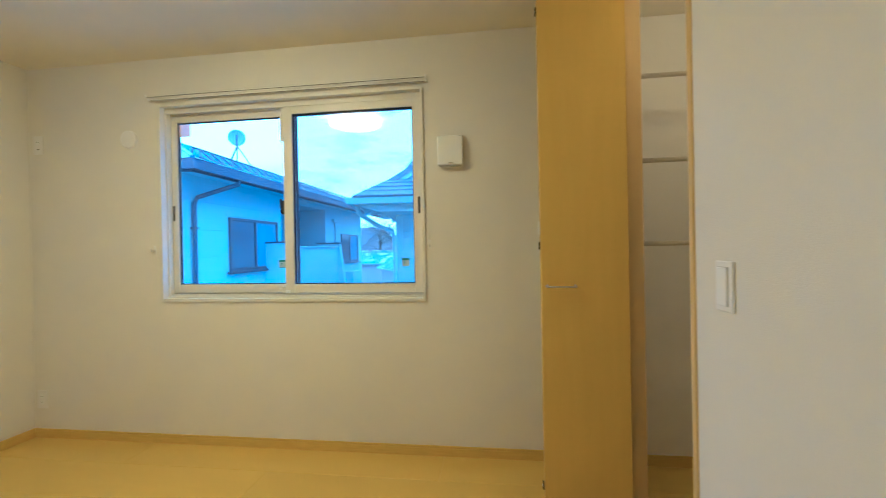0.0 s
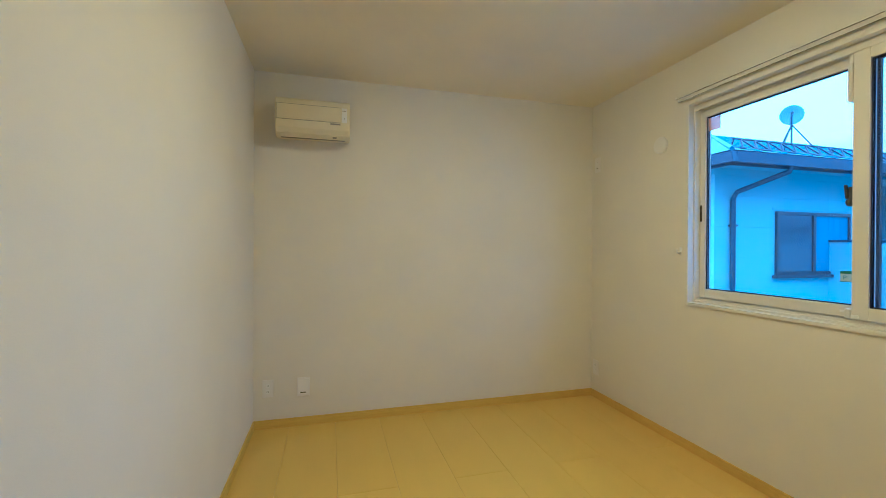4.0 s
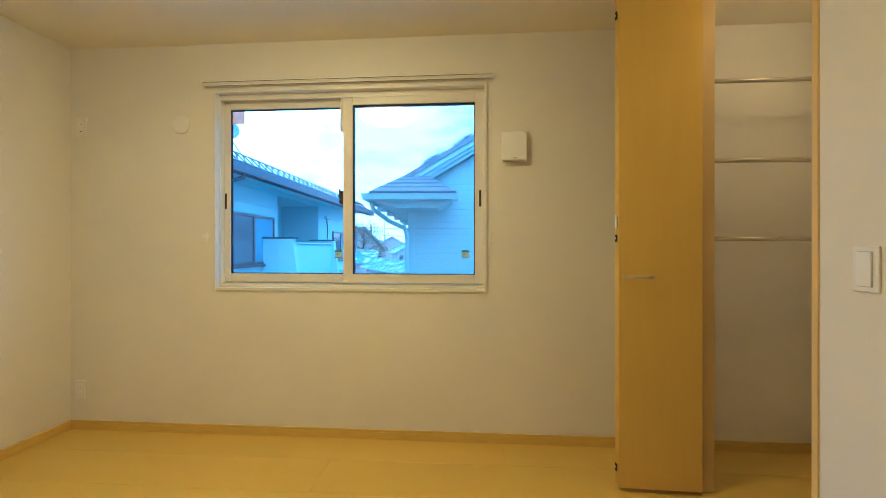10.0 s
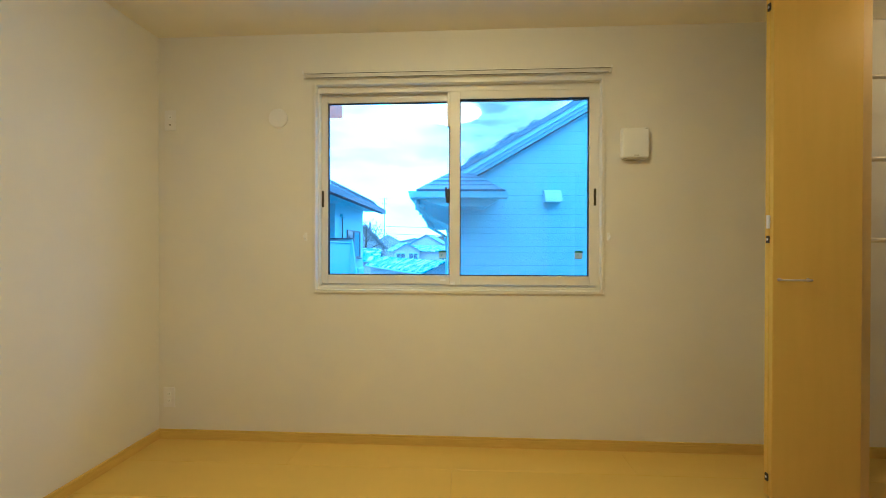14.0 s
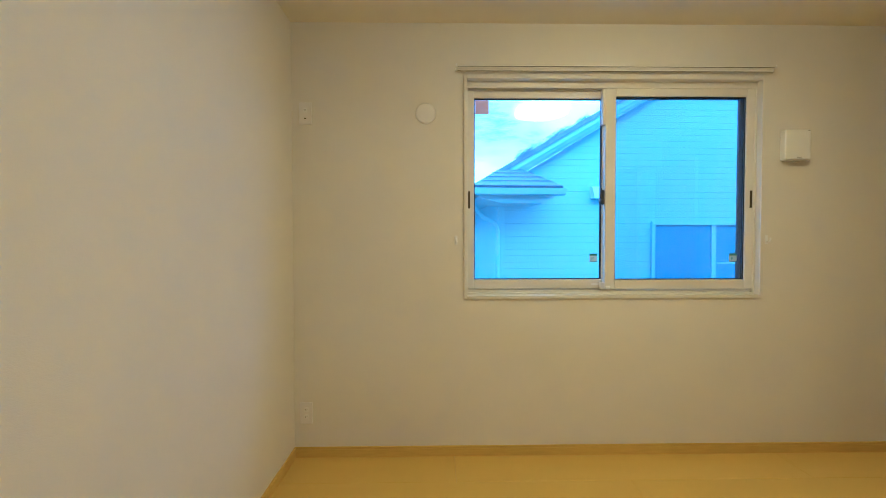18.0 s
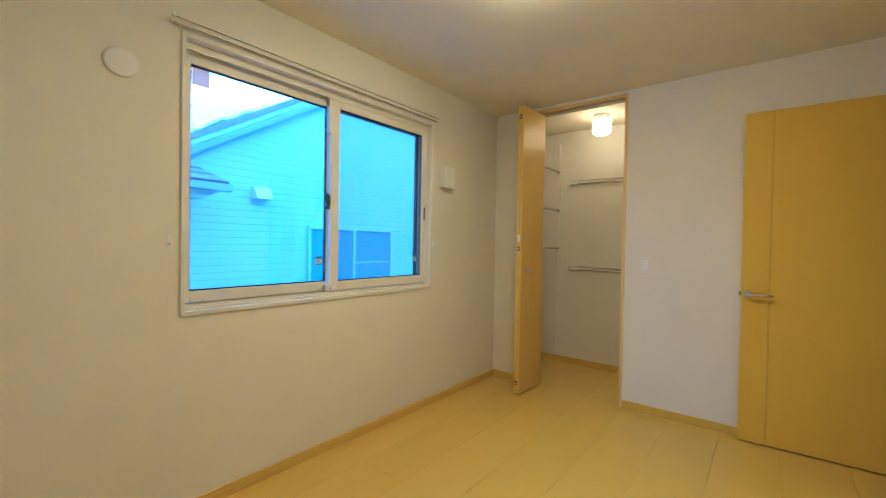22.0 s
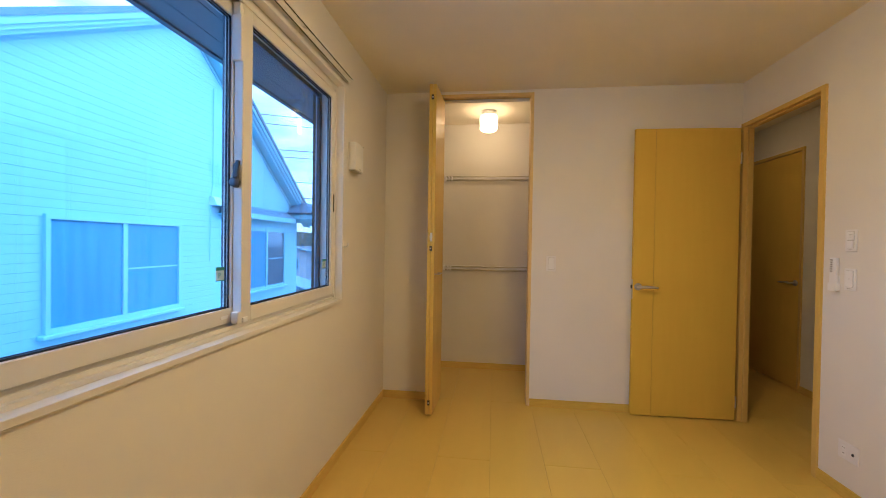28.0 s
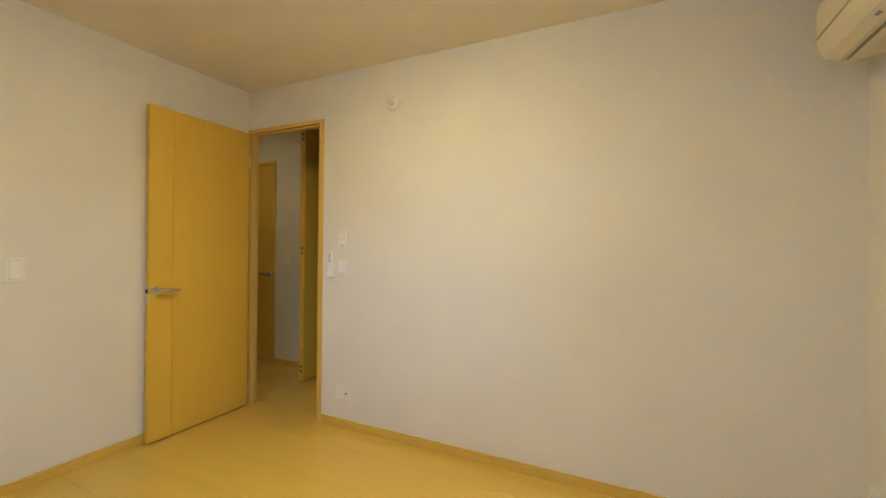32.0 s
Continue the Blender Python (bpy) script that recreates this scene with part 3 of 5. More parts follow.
# ---------------------------------------------------------------- ceiling lamp
LX, LY = 1.74, -1.27
lp = thing("ceiling_lamp", (LX, LY, H), "round flush ceiling lamp, lit warm white", "lamp")
part("base", lathe([(0.0, H), (0.205, H), (0.208, H - 0.004), (0.208, H - 0.014), (0.0, H - 0.014)], (LX, LY, 0), "z", 48), M_PLASTIC, lp, "white lamp base", smooth=True)
part("diffuser", lathe([(0.200, H - 0.014), (0.228, H - 0.020), (0.238, H - 0.032), (0.234, H - 0.046), (0.205, H - 0.060), (0.13, H - 0.070), (0.0, H - 0.074)], (LX, LY, 0), "z", 48), M_LAMP, lp, "glowing milky diffuser", smooth=True)

# ---------------------------------------------------------------- window
w1 = thing("window_1", (1.78, 0.05, 0.885), "white resin two-pane sliding window, closed", "window", kind="structure")
part("casing", boxes((0.944, 0.962, -0.012, 0.030, 0.885, 2.115), (2.602, 2.620, -0.012, 0.030, 0.885, 2.115), (0.962, 2.602, -0.012, 0.030, 0.885, 0.903), (0.962, 2.602, -0.012, 0.030, 2.097, 2.115), bevel=0.0015), M_SASH, w1, "white window casing")
part("frame_left", box(0.950, 0.970, 0.030, 0.150, 0.890, 2.110), M_SASH, w1)
part("frame_right", box(2.594, 2.614, 0.030, 0.150, 0.890, 2.110), M_SASH, w1)
part("frame_top", boxes((0.970, 2.594, 0.030, 0.150, 2.085, 2.110), (0.970, 2.594, 0.030, 0.036, 2.062, 2.085), (0.970, 2.594, 0.066, 0.070, 2.062, 2.085), (0.970, 2.594, 0.108, 0.150, 2.055, 2.085)), M_SASH, w1)
part("frame_bottom", boxes((0.970, 2.594, 0.030, 0.150, 0.890, 0.914), (0.970, 2.594, 0.046, 0.050, 0.914, 0.926), (0.970, 2.594, 0.084, 0.088, 0.914, 0.926), (0.970, 2.594, 0.108, 0.150, 0.914, 0.934)), M_SASH, w1, "window track")


def sash(name, x0, x1, g0, g1, y0, y1, label):
    s = part(name, boxes((x0, g0, y0, y1, 0.930, 2.070), (g1, x1, y0, y1, 0.930, 2.070), (g0, g1, y0, y1, 0.930, 0.984), (g0, g1, y0, y1, 2.018, 2.070), bevel=0.002), M_SASH, w1, label)
    ym = (y0 + y1) / 2
    g = part("pane", box(g0 - 0.004, g1 + 0.004, ym - 0.002, ym + 0.002, 0.980, 2.022), M_GLASS, s, "clear window glass")
    g.visible_shadow = False
    r = 0.005
    for ya in (ym - 0.008, ym + 0.004):
        part("gasket", boxes((g0, g0 + r, ya, ya + 0.004, 0.984, 2.018), (g1 - r, g1, ya, ya + 0.004, 0.984, 2.018), (g0 + r, g1 - r, ya, ya + 0.004, 0.984, 0.984 + r), (g0 + r, g1 - r, ya, ya + 0.004, 2.018 - r, 2.018)), M_GASKET, s, "black glazing gasket")
    return s


left = sash("left_sash", 0.966, 1.790, 1.007, 1.742, 0.070, 0.104, "white resin sash in the outer track")
right = sash("right_sash", 1.746, 2.598, 1.804, 2.548, 0.034, 0.068, "white resin sash in the inner track")
# pull strips, lock, stopper and catches
for s, x, y in ((left, 0.9775, 0.070), (right, 2.580, 0.034)):
    part("pull_strip", box(x - 0.007, x + 0.007, y - 0.0015, y + 0.004, 1.392, 1.490, bevel=0.001), M_BRONZE, s, "dark recessed pull strip")
lock = part("crescent_lock", box(1.726, 1.7455, 0.042, 0.060, 1.412, 1.496, bevel=0.004), M_BRACK, right, "dark crescent lock")
part("lock_lever", put(box(-0.005, 0.005, -0.008, 0.008, -0.030, 0.030, bevel=0.003), pose(1.723, 0.040, 1.476, 8, 0, 0)), M_BRACK, lock)
part("lock_hook", lathe([(0.0, -0.008), (0.017, -0.008), (0.017, 0.008), (0.0, 0.008)], (1.730, 0.052, 1.430), "x", 16), M_BRACK, lock, smooth=True)
part("stopper", box(1.728, 1.7455, 0.030, 0.066, 1.858, 2.020, bevel=0.003), M_SASH, right, "white resin stopper block")
part("stopper", box(1.730, 1.7455, 0.036, 0.064, 2.020, 2.062, bevel=0.002), M_SASH, right)
part("catch", box(1.722, 1.7455, 0.030, 0.058, 0.930, 0.972, bevel=0.003), M_SASH, right, "white corner catch")
part("corner_block", box(1.748, 1.775, 0.026, 0.034, 0.932, 0.950, bevel=0.002), M_PLASTIC, right)
part("nameplate", box(1.685, 1.725, 0.0685, 0.0700, 0.950, 0.961), M_PLASTIC, left, "small pale maker's plate")
part("sticker", box(1.015, 1.092, 0.0815, 0.0845, 1.931, 2.008), M_ORANGE, left, "faded orange square sticker")
for s, x, y in ((left, 1.700, 0.0845), (right, 2.491, 0.0485)):
    st = part("sticker", box(x - 0.022, x + 0.022, y - 0.001, y, 1.083, 1.132), M_LABEL, s, "small yellow glazing label")
    part("print", boxes((x - 0.022, x + 0.022, y - 0.002, y - 0.001, 1.120, 1.132), (x - 0.022, x + 0.022, y - 0.002, y - 0.001, 1.083, 1.086)), M_GREEN, st)
    letters("mark", "P", 0.026, Matrix.Translation((x - 0.005, y - 0.0022, 1.102)) @ pose(0, 0, 0, 90, 0, 0), M_GREEN, st)
# insect screen on the outside of the right half
sc = part("screen_frame", boxes((1.770, 1.795, 0.114, 0.130, 0.938, 2.052), (2.566, 2.592, 0.114, 0.130, 0.938, 2.052), (1.795, 2.566, 0.114, 0.130, 0.938, 0.962), (1.795, 2.566, 0.114, 0.130, 2.030, 2.052)), M_BRACK, w1, "dark insect screen frame")
sm = part("screen_mesh", box(1.795, 2.566, 0.1215, 0.1225, 0.962, 2.030), M_SCREEN, sc, "fine grey insect screen")
sm.visible_shadow = False
part("outer_flange", boxes((0.925, 0.950, 0.150, 0.175, 0.87, 2.13), (2.614, 2.640, 0.150, 0.175, 0.87, 2.13), (0.950, 2.614, 0.150, 0.175, 0.87, 0.892), (0.950, 2.614, 0.150, 0.175, 2.108, 2.13)), M_BRONZE, w1, "dark outer frame")

# double curtain rail
cr = thing("curtain_rail", (1.76, -0.05, 2.15), "white double curtain rail over the window", "curtain rail")
for y, z in ((-0.043, 2.149), (-0.021, 2.134)):
    rail = part("rail", boxes((0.906, 2.640, y - 0.0065, y + 0.0065, z + 0.009, z + 0.012), (0.906, 2.640, y - 0.0065, y - 0.005, z, z + 0.009), (0.906, 2.640, y + 0.005, y + 0.0065, z, z + 0.009), (0.906, 2.640, y - 0.005, y - 0.003, z, z + 0.0015), (0.906, 2.640, y + 0.003, y + 0.005, z, z + 0.0015)), M_SASH, cr)
    part("slot", box(0.906, 2.640, y - 0.003, y + 0.003, z + 0.0004, z + 0.004), M_DARKP, rail, "dark runner slot")
    for x in (0.902, 2.644):
        part("end_cap", box(x - 0.005, x + 0.005, y - 0.0075, y + 0.0075, z - 0.002, z + 0.013, bevel=0.002), M_PLASTIC, rail, "pale end cap")
    for k in range(8):
        part("runner", box(0.925 + 0.010 * k, 0.9335 + 0.010 * k, y - 0.0025, y + 0.0025, z - 0.004, z + 0.0015, bevel=0.0012), M_GREYL, rail, "small grey runner")
for x in (1.30, 1.56, 2.10, 2.58):
    br = part("bracket", boxes((x - 0.010, x + 0.010, -0.052, -0.003, 2.1615, 2.1635), (x - 0.010, x + 0.010, -0.003, 0.0, 2.135, 2.185), (x - 0.006, x + 0.006, -0.028, -0.003, 2.1465, 2.1485), bevel=0.0006), M_SASH, cr, "pale rail bracket")
    part("screw", lathe([(0.0, -0.004), (0.004, -0.0045), (0.003, -0.007), (0.0, -0.0072)], (x, 0, 2.176), "y", 10), M_SASH, br)
for x in (0.900, 2.643):
    hk = thing("tassel_hook", (x, 0, 1.21), "small white curtain tassel hook on the wall", "hook", "tassel hooks")
    part("plate", box(x - 0.008, x + 0.008, -0.004, 0, 1.186, 1.236, bevel=0.0015), M_PLASTIC, hk)
    part("prong", tube([(x, -0.002, 1.200), (x, -0.020, 1.198), (x, -0.030, 1.205), (x, -0.031, 1.222)], 0.004, 8), M_PLASTIC, hk, smooth=True)

# ---------------------------------------------------------------- air conditioner
AY0, AY1 = -2.447, -1.985
ac = thing("air_conditioner", (0.0, (AY0 + AY1) / 2, 1.93), "ivory wall-mounted air conditioner in the corner under the ceiling", "air conditioner")
prof = [(0.0, 1.955), (0.10, 1.937), (0.150, 1.940), (0.183, 1.955), (0.204, 1.986), (0.212, 2.025), (0.212, 2.135), (0.206, 2.160), (0.186, 2.175), (0.0, 2.185)]
b = prism([(x, z) for x, z in prof], "y", AY0, AY1)
bmesh.ops.bevel(b, geom=[e for e in b.edges if abs(e.verts[0].co.y - e.verts[1].co.y) < 1e-6], offset=0.006, segments=2, affect="EDGES", profile=0.5)
part("body", b, M_IVORY, ac)
fp = part("front_panel", box(0.2118, 0.2165, AY0 + 0.012, AY1 - 0.060, 2.036, 2.129, bevel=0.002), M_IVORY, ac, "flat ivory front panel")
part("panel_gap", boxes((0.2108, 0.2128, AY0 + 0.008, AY1 - 0.058, 2.032, 2.0352), (0.2108, 0.2128, AY0 + 0.008, AY1 - 0.058, 2.130, 2.1322), (0.2108, 0.2128, AY0 + 0.008, AY0 + 0.0105, 2.0352, 2.130)), M_GREYP, ac, "thin dark gap round the panel")
part("display", box(0.2115, 0.2145, AY1 - 0.054, AY1 - 0.020, 2.035, 2.130, bevel=0.001), M_PLASTIC, ac, "pale display strip")
for r in ((AY1 - 0.050, AY1 - 0.026, 2.110, 2.114), (AY1 - 0.039, AY1 - 0.034, 2.060, 2.065)):
    part("indicator", box(0.214, 0.2155, *r), M_GREYP, ac, "small grey indicator mark")
part("maker_mark", box(0.2118, 0.2135, AY1 - 0.125, AY1 - 0.062, 2.018, 2.028), M_GREYP, ac, "small grey maker's mark")
lv = part("louver", put(box(-0.022, 0.022, AY0 + 0.03, AY1 - 0.03, -0.003, 0.003, bevel=0.002), pose(0.172, 0, 1.9465, 0, -30, 0)), M_IVORY, ac, "closed ivory air louver")
part("louver_mark", put(box(-0.006, 0.006, AY1 - 0.11, AY1 - 0.085, -0.0045, -0.0028), pose(0.172, 0, 1.9465, 0, -30, 0)), M_GREYP, lv)
# grey strip puts the outlet's shadow gap into colour
part("outlet_slot", put(box(-0.010, 0.0, AY0 + 0.03, AY1 - 0.03, -0.003, 0.003), pose(0.135, 0, 1.9385, 0, -6, 0)), M_GREYP, ac, "grey strip painting the shade in the air outlet gap")


# ---------------------------------------------------------------- plates, switches and vents on the walls
def plate(side, s, z, w, h, name, label, category, extras, group=""):
    """A rounded wall plate with extra boxes (name, material, x0, x1, y0, y1, z0, z1) in its own axes."""
    m = turn_to(side, s, z)
    t = thing(name, m.translation, label, category, group)
    part("cover", put(box(-w / 2, w / 2, 0, 0.007, -h / 2, h / 2, bevel=0.003, seg=2), m), M_PLATE, t)
    for nm, mat, *r in extras:
        if nm == "rocker":
            part("rocker_gap", put(box(r[0] - 0.0016, r[1] + 0.0016, 0.0062, 0.0074, r[4] - 0.0016, r[5] + 0.0016), m), M_GREYL, t, "fine grey line round the rocker")
        part(nm, put(box(*r, bevel=0.0006), m), mat, t)
    return t


def sockets(*zs, dx=0.0):
    rows = []
    for z in zs:
        rows.append(("socket_face", M_PLASTIC, dx - 0.011, dx + 0.011, 0.006, 0.0085, z - 0.0125, z + 0.0125))
        for k in (-0.0045, 0.0045):
            rows.append(("slot", M_DARKP, dx + k - 0.0009, dx + k + 0.0009, 0.0083, 0.0089, z - 0.004, z + 0.004))
    return rows


plate("north", 0.066, 0.250, 0.070, 0.120, "wall_outlet", "white double wall outlet low beside the corner", "outlet", sockets(0.02, -0.02))
plate("north", 0.076, 1.905, 0.070, 0.120, "wall_outlet", "white high wall outlet for the air conditioner", "outlet", sockets(0.018) + [("slot", M_DARKP, -0.006, 0.006, 0.0068, 0.0076, -0.030, -0.024)])
plate("west", -2.508, 0.270, 0.070, 0.118, "wall_outlet", "white double wall outlet over the baseboard", "outlet", sockets(0.02, -0.02))
plate("west", -2.281, 0.266, 0.084, 0.128, "wall_socket", "white telephone plate over the baseboard", "outlet", [("flap", M_PLASTIC, -0.036, 0.036, 0.006, 0.012, -0.05, 0.055), ("slot", M_DARKP, -0.018, 0.020, 0.0115, 0.0128, -0.040, -0.034)])
plate("south", 2.606, 0.235, 0.118, 0.088, "wall_outlet", "white wide outlet plate with an aerial jack", "outlet", [("jack", M_DARKP, -0.034, -0.024, 0.006, 0.011, -0.006, 0.006)] + sockets(0.014, -0.014, dx=0.024))
plate("south", 2.624, 1.272, 0.066, 0.108, "light_switch", "white two-rocker light switch above the remote holder", "switch", [("rocker", M_PLASTIC, -0.019, 0.019, 0.006, 0.011, 0.003, 0.042), ("rocker", M_PLASTIC, -0.019, 0.019, 0.006, 0.011, -0.036, -0.001), ("marker", M_GREYL, -0.014, 0.008, 0.0105, 0.0115, 0.026, 0.029), ("marker", M_GREYL, -0.014, 0.008, 0.0105, 0.0115, 0.016, 0.0175), ("marker", M_GREYL, -0.012, 0.012, 0.0068, 0.0076, -0.047, -0.044)])
plate("south", 2.624, 1.080, 0.066, 0.108, "light_switch", "white rocker light switch beside the remote holder", "switch", [("rocker", M_PLASTIC, -0.019, 0.019, 0.006, 0.011, -0.036, 0.042), ("marker", M_GREYL, -0.003, 0.003, 0.0105, 0.0115, 0.002, 0.004), ("marker", M_GREYL, -0.014, 0.014, 0.0068, 0.0076, -0.047, -0.043)])
plate("east", -1.288, 1.088, 0.072, 0.118, "light_switch", "white rocker light switch on the partition", "switch", [("rocker", M_PLASTIC, -0.020, 0.020, 0.006, 0.0115, -0.044, 0.044)])
plate("hall", 4.05, 1.08, 0.072, 0.118, "light_switch", "white light switch on the hall wall", "switch", [("rocker", M_PLASTIC, -0.020, 0.020, 0.006, 0.0115, -0.044, 0.044)])

# remote control in its wall holder
RM = turn_to("south", 2.712, 1.10)
rc = thing("remote_control", RM.translation, "white lamp remote control in its wall holder", "remote control")
part("holder", put(boxes((-0.025, 0.025, 0, 0.003, -0.085, -0.005), (-0.025, 0.025, 0.019, 0.022, -0.085, -0.045), (-0.025, -0.022, 0.003, 0.019, -0.085, -0.045), (0.022, 0.025, 0.003, 0.019, -0.085, -0.045), (-0.022, 0.022, 0.003, 0.019, -0.085, -0.082), bevel=0.0006), RM), M_PLASTIC, rc)
rb = part("handset", put(box(-0.021, 0.021, 0.004, 0.018, -0.081, 0.085, bevel=0.003, seg=2), RM), M_PLASTIC, rc)
for k in range(6):
    part("button", put(box(0.002, 0.016, 0.0178, 0.0192, 0.070 - 0.0115 * k, 0.0755 - 0.0115 * k), RM), M_GREYP, rb, "small grey key")
part("print", put(box(0.004, 0.014, 0.0178, 0.0188, -0.062, -0.056), RM), M_GREYP, rb)

# round wall alarm with its tilted sensor
AM = turn_to("south", 2.235, 2.132)
al = thing("wall_alarm", AM.translation, "small round white wall alarm near the ceiling", "alarm")
part("base", put(lathe([(0.0, 0.0), (0.048, 0.0), (0.048, 0.010), (0.042, 0.016), (0.0, 0.017)], (0, 0, 0), "y", 36), AM), M_PLASTIC, al, smooth=True)
part("sensor", put(tube([(-0.018, 0.020, -0.014), (0.0, 0.034, 0.0), (0.016, 0.040, 0.014)], 0.014, 12, radii=[0.012, 0.014, 0.010]), AM), M_IVORY, al, smooth=True)
part("rim", put(lathe([(0.030, 0.015), (0.036, 0.021), (0.040, 0.021), (0.043, 0.015)], (0, 0, 0), "y", 36, hoop=True), AM), M_PLASTIC, al, smooth=True)

# round vent and boxed air inlet
rv = thing("round_vent", (0.735, 0, 1.908), "round white air vent cover on the wall", "vent")
part("cover", lathe([(0.0, -0.0125), (0.050, -0.0122), (0.0545, -0.0105), (0.0565, -0.006), (0.0565, 0.0), (0.0, 0.0)], (0.735, 0, 1.908), "y", 48), M_PLATE, rv, smooth=True)
part("rim", lathe([(0.0465, -0.0115), (0.0480, -0.0135), (0.0495, -0.0115)], (0.735, 0, 1.908), "y", 48, hoop=True), M_PLATE, rv, smooth=True)
bx = thing("air_inlet", (2.775, 0, 1.73), "white square boxed air inlet on the wall", "vent")
part("cover", box(2.703, 2.846, -0.048, -0.010, 1.650, 1.815, bevel=0.006, seg=2), M_PLASTIC, bx)
part("back_plate", box(2.712, 2.838, -0.011, 0, 1.652, 1.818, bevel=0.002), M_PLASTIC, bx)
part("maker_mark", box(2.766, 2.792, -0.0508, -0.0496, 1.658, 1.664), M_GREYL, bx, "small grey maker's mark")
part("slot", box(2.715, 2.834, -0.040, -0.014, 1.6445, 1.648), M_GREYL, bx, "grey inlet slot")
part("screw_cover", box(2.826, 2.838, -0.0506, -0.0496, 1.806, 1.810), M_GREYL, bx)

# ---------------------------------------------------------------- outside
GZ = -3.0
solo("ground", boxes((-400, 400, -300, 900, GZ - 0.5, GZ)), M_EARTH, (0, 0, GZ), "winter ground with patches of snow", "ground", kind="structure")
ev = thing("eave_soffit", (1.8, 0.45, 2.27), "dark boarded eave soffit over the window", "eave", kind="structure")
part("soffit", box(-1.5, 6.5, 0.152, 0.72, 2.275, 2.30), M_SOFFIT, ev)
for k in range(3):
    part("soffit_batten", box(-1.5, 6.5, 0.30 + 0.15 * k, 0.306 + 0.15 * k, 2.2735, 2.275), M_GUTTER, ev)
part("fascia", box(-1.5, 6.5, 0.72, 0.75, 2.262, 2.42), M_GUTTER, ev)
part("roof_edge", prism([(0.15, 2.75), (0.80, 2.42), (0.80, 2.46), (0.15, 2.79)], "x", -1.5, 6.5), M_ROOF, ev)


def slider(parent, m, u0, u1, z0, z1, d, frame_mat, curtain, screen, bar=False):
    """A two-pane sliding window on a far wall; local x along it, y into the wall."""
    wdw = part("window", put(boxes((u0, u1, d - 0.03, d + 0.02, z1 - 0.05, z1), (u0, u1, d - 0.03, d + 0.02, z0, z0 + 0.05), (u0, u0 + 0.045, d - 0.03, d + 0.02, z0 + 0.05, z1 - 0.05), (u1 - 0.045, u1, d - 0.03, d + 0.02, z0 + 0.05, z1 - 0.05)), m), frame_mat, parent, "two-pane sliding window")
    um = (u0 + u1) / 2
    part("mullion", put(box(um - 0.03, um + 0.03, d - 0.022, d + 0.01, z0 + 0.05, z1 - 0.05), m), frame_mat, wdw)
    part("pane", put(box(u0 + 0.045, um - 0.03, d - 0.004, d - 0.001, z0 + 0.05, z1 - 0.05), m), curtain, wdw)
    part("pane", put(box(um + 0.03, u1 - 0.045, d - 0.006, d - 0.003, z0 + 0.05, z1 - 0.05), m), screen, wdw)
    if bar:
        part("glazing_bar", put(box(um + 0.03, u1 - 0.045, d - 0.012, d - 0.006, (z0 + z1) / 2 - 0.012, (z0 + z1) / 2 + 0.008), m), frame_mat, wdw)
    part("sill", put(box(u0 - 0.06, u1 + 0.04, d - 0.075, d + 0.01, z0 - 0.045, z0, bevel=0.008), m), frame_mat, wdw)
    return wdw


# the neighbouring house with the gable
M2 = Matrix.Translation((3.0, 3.4, 0)) @ pose(0, 0, 0, 0, 0, 2.86)
h2 = thing("neighbour_house", M2 @ Vector((2.7, 0, GZ)), "white sided house with a gable roof and eave returns", "house")
UL, UR, UA, ZA = -1.34, 6.45, 2.74, 4.55
SL, SR = 0.585, 0.67


def roof_z(u, drop=0.0):
    return ZA - drop - (SL * (UA - u) if u < UA else SR * (u - UA))


def course(z0, z1, bm):
    """One course of siding up to the roof, as a bevelled board."""
    def ends(z):
        lo, hi = UL, UR
        top = ZA - 0.24
        if z > roof_z(UL, 0.24):
            lo = UA - (top - z) / SL
        if z > roof_z(UR, 0.24):
            hi = UA + (top - z) / SR
        return lo, hi
    (a0, b0), (a1, b1) = ends(z0), ends(z1)
    if b1 - a1 < 0.05:
        return
    g = 0.003
    for d0, zz0, zz1 in ((0.0, z0 + g, z1),):
        v = [bm.verts.new(p) for p in ((a0, d0 - 0.0125, zz0), (b0, d0 - 0.0125, zz0), (b1, d0 - 0.0115, zz1), (a1, d0 - 0.0115, zz1), (a0, d0 + 0.02, z0), (b0, d0 + 0.02, z0), (b1, d0 + 0.02, zz1), (a1, d0 + 0.02, zz1), (a0, d0 - 0.0095, z0), (b0, d0 - 0.0095, z0))]
        for f in ((0, 1, 2, 3), (8, 9, 1, 0), (4, 5, 9, 8), (3, 2, 6, 7), (5, 4, 7, 6), (0, 3, 7, 4, 8), (1, 9, 5, 6, 2)):
            bm.faces.new([v[i] for i in f])


STEP = 0.0885
z = GZ
while z < ZA - 0.25:
    bm = bmesh.new()
    for k in range(5):
        if z + STEP * (k + 1) < ZA - 0.26:
            course(z + STEP * k, z + STEP * (k + 1) - (0.001 if k == 4 else 0), bm)
    if bm.verts:
        part("siding_panel", put(bm, M2), M_SIDING, h2)
    else:
        bm.free()
    z += STEP * 5
part("body", put(prism([(UL, GZ), (UR, GZ), (UR, roof_z(UR, 0.26)), (UA, ZA - 0.26), (UL, roof_z(UL, 0.26))], "y", 0.021, 8.5), M2), M_SIDING, h2)
part("corner_trim", put(box(UL - 0.03, UL + 0.06, -0.03, 0.06, GZ, 2.0), M2), M_EAVE, h2, "white corner trim")
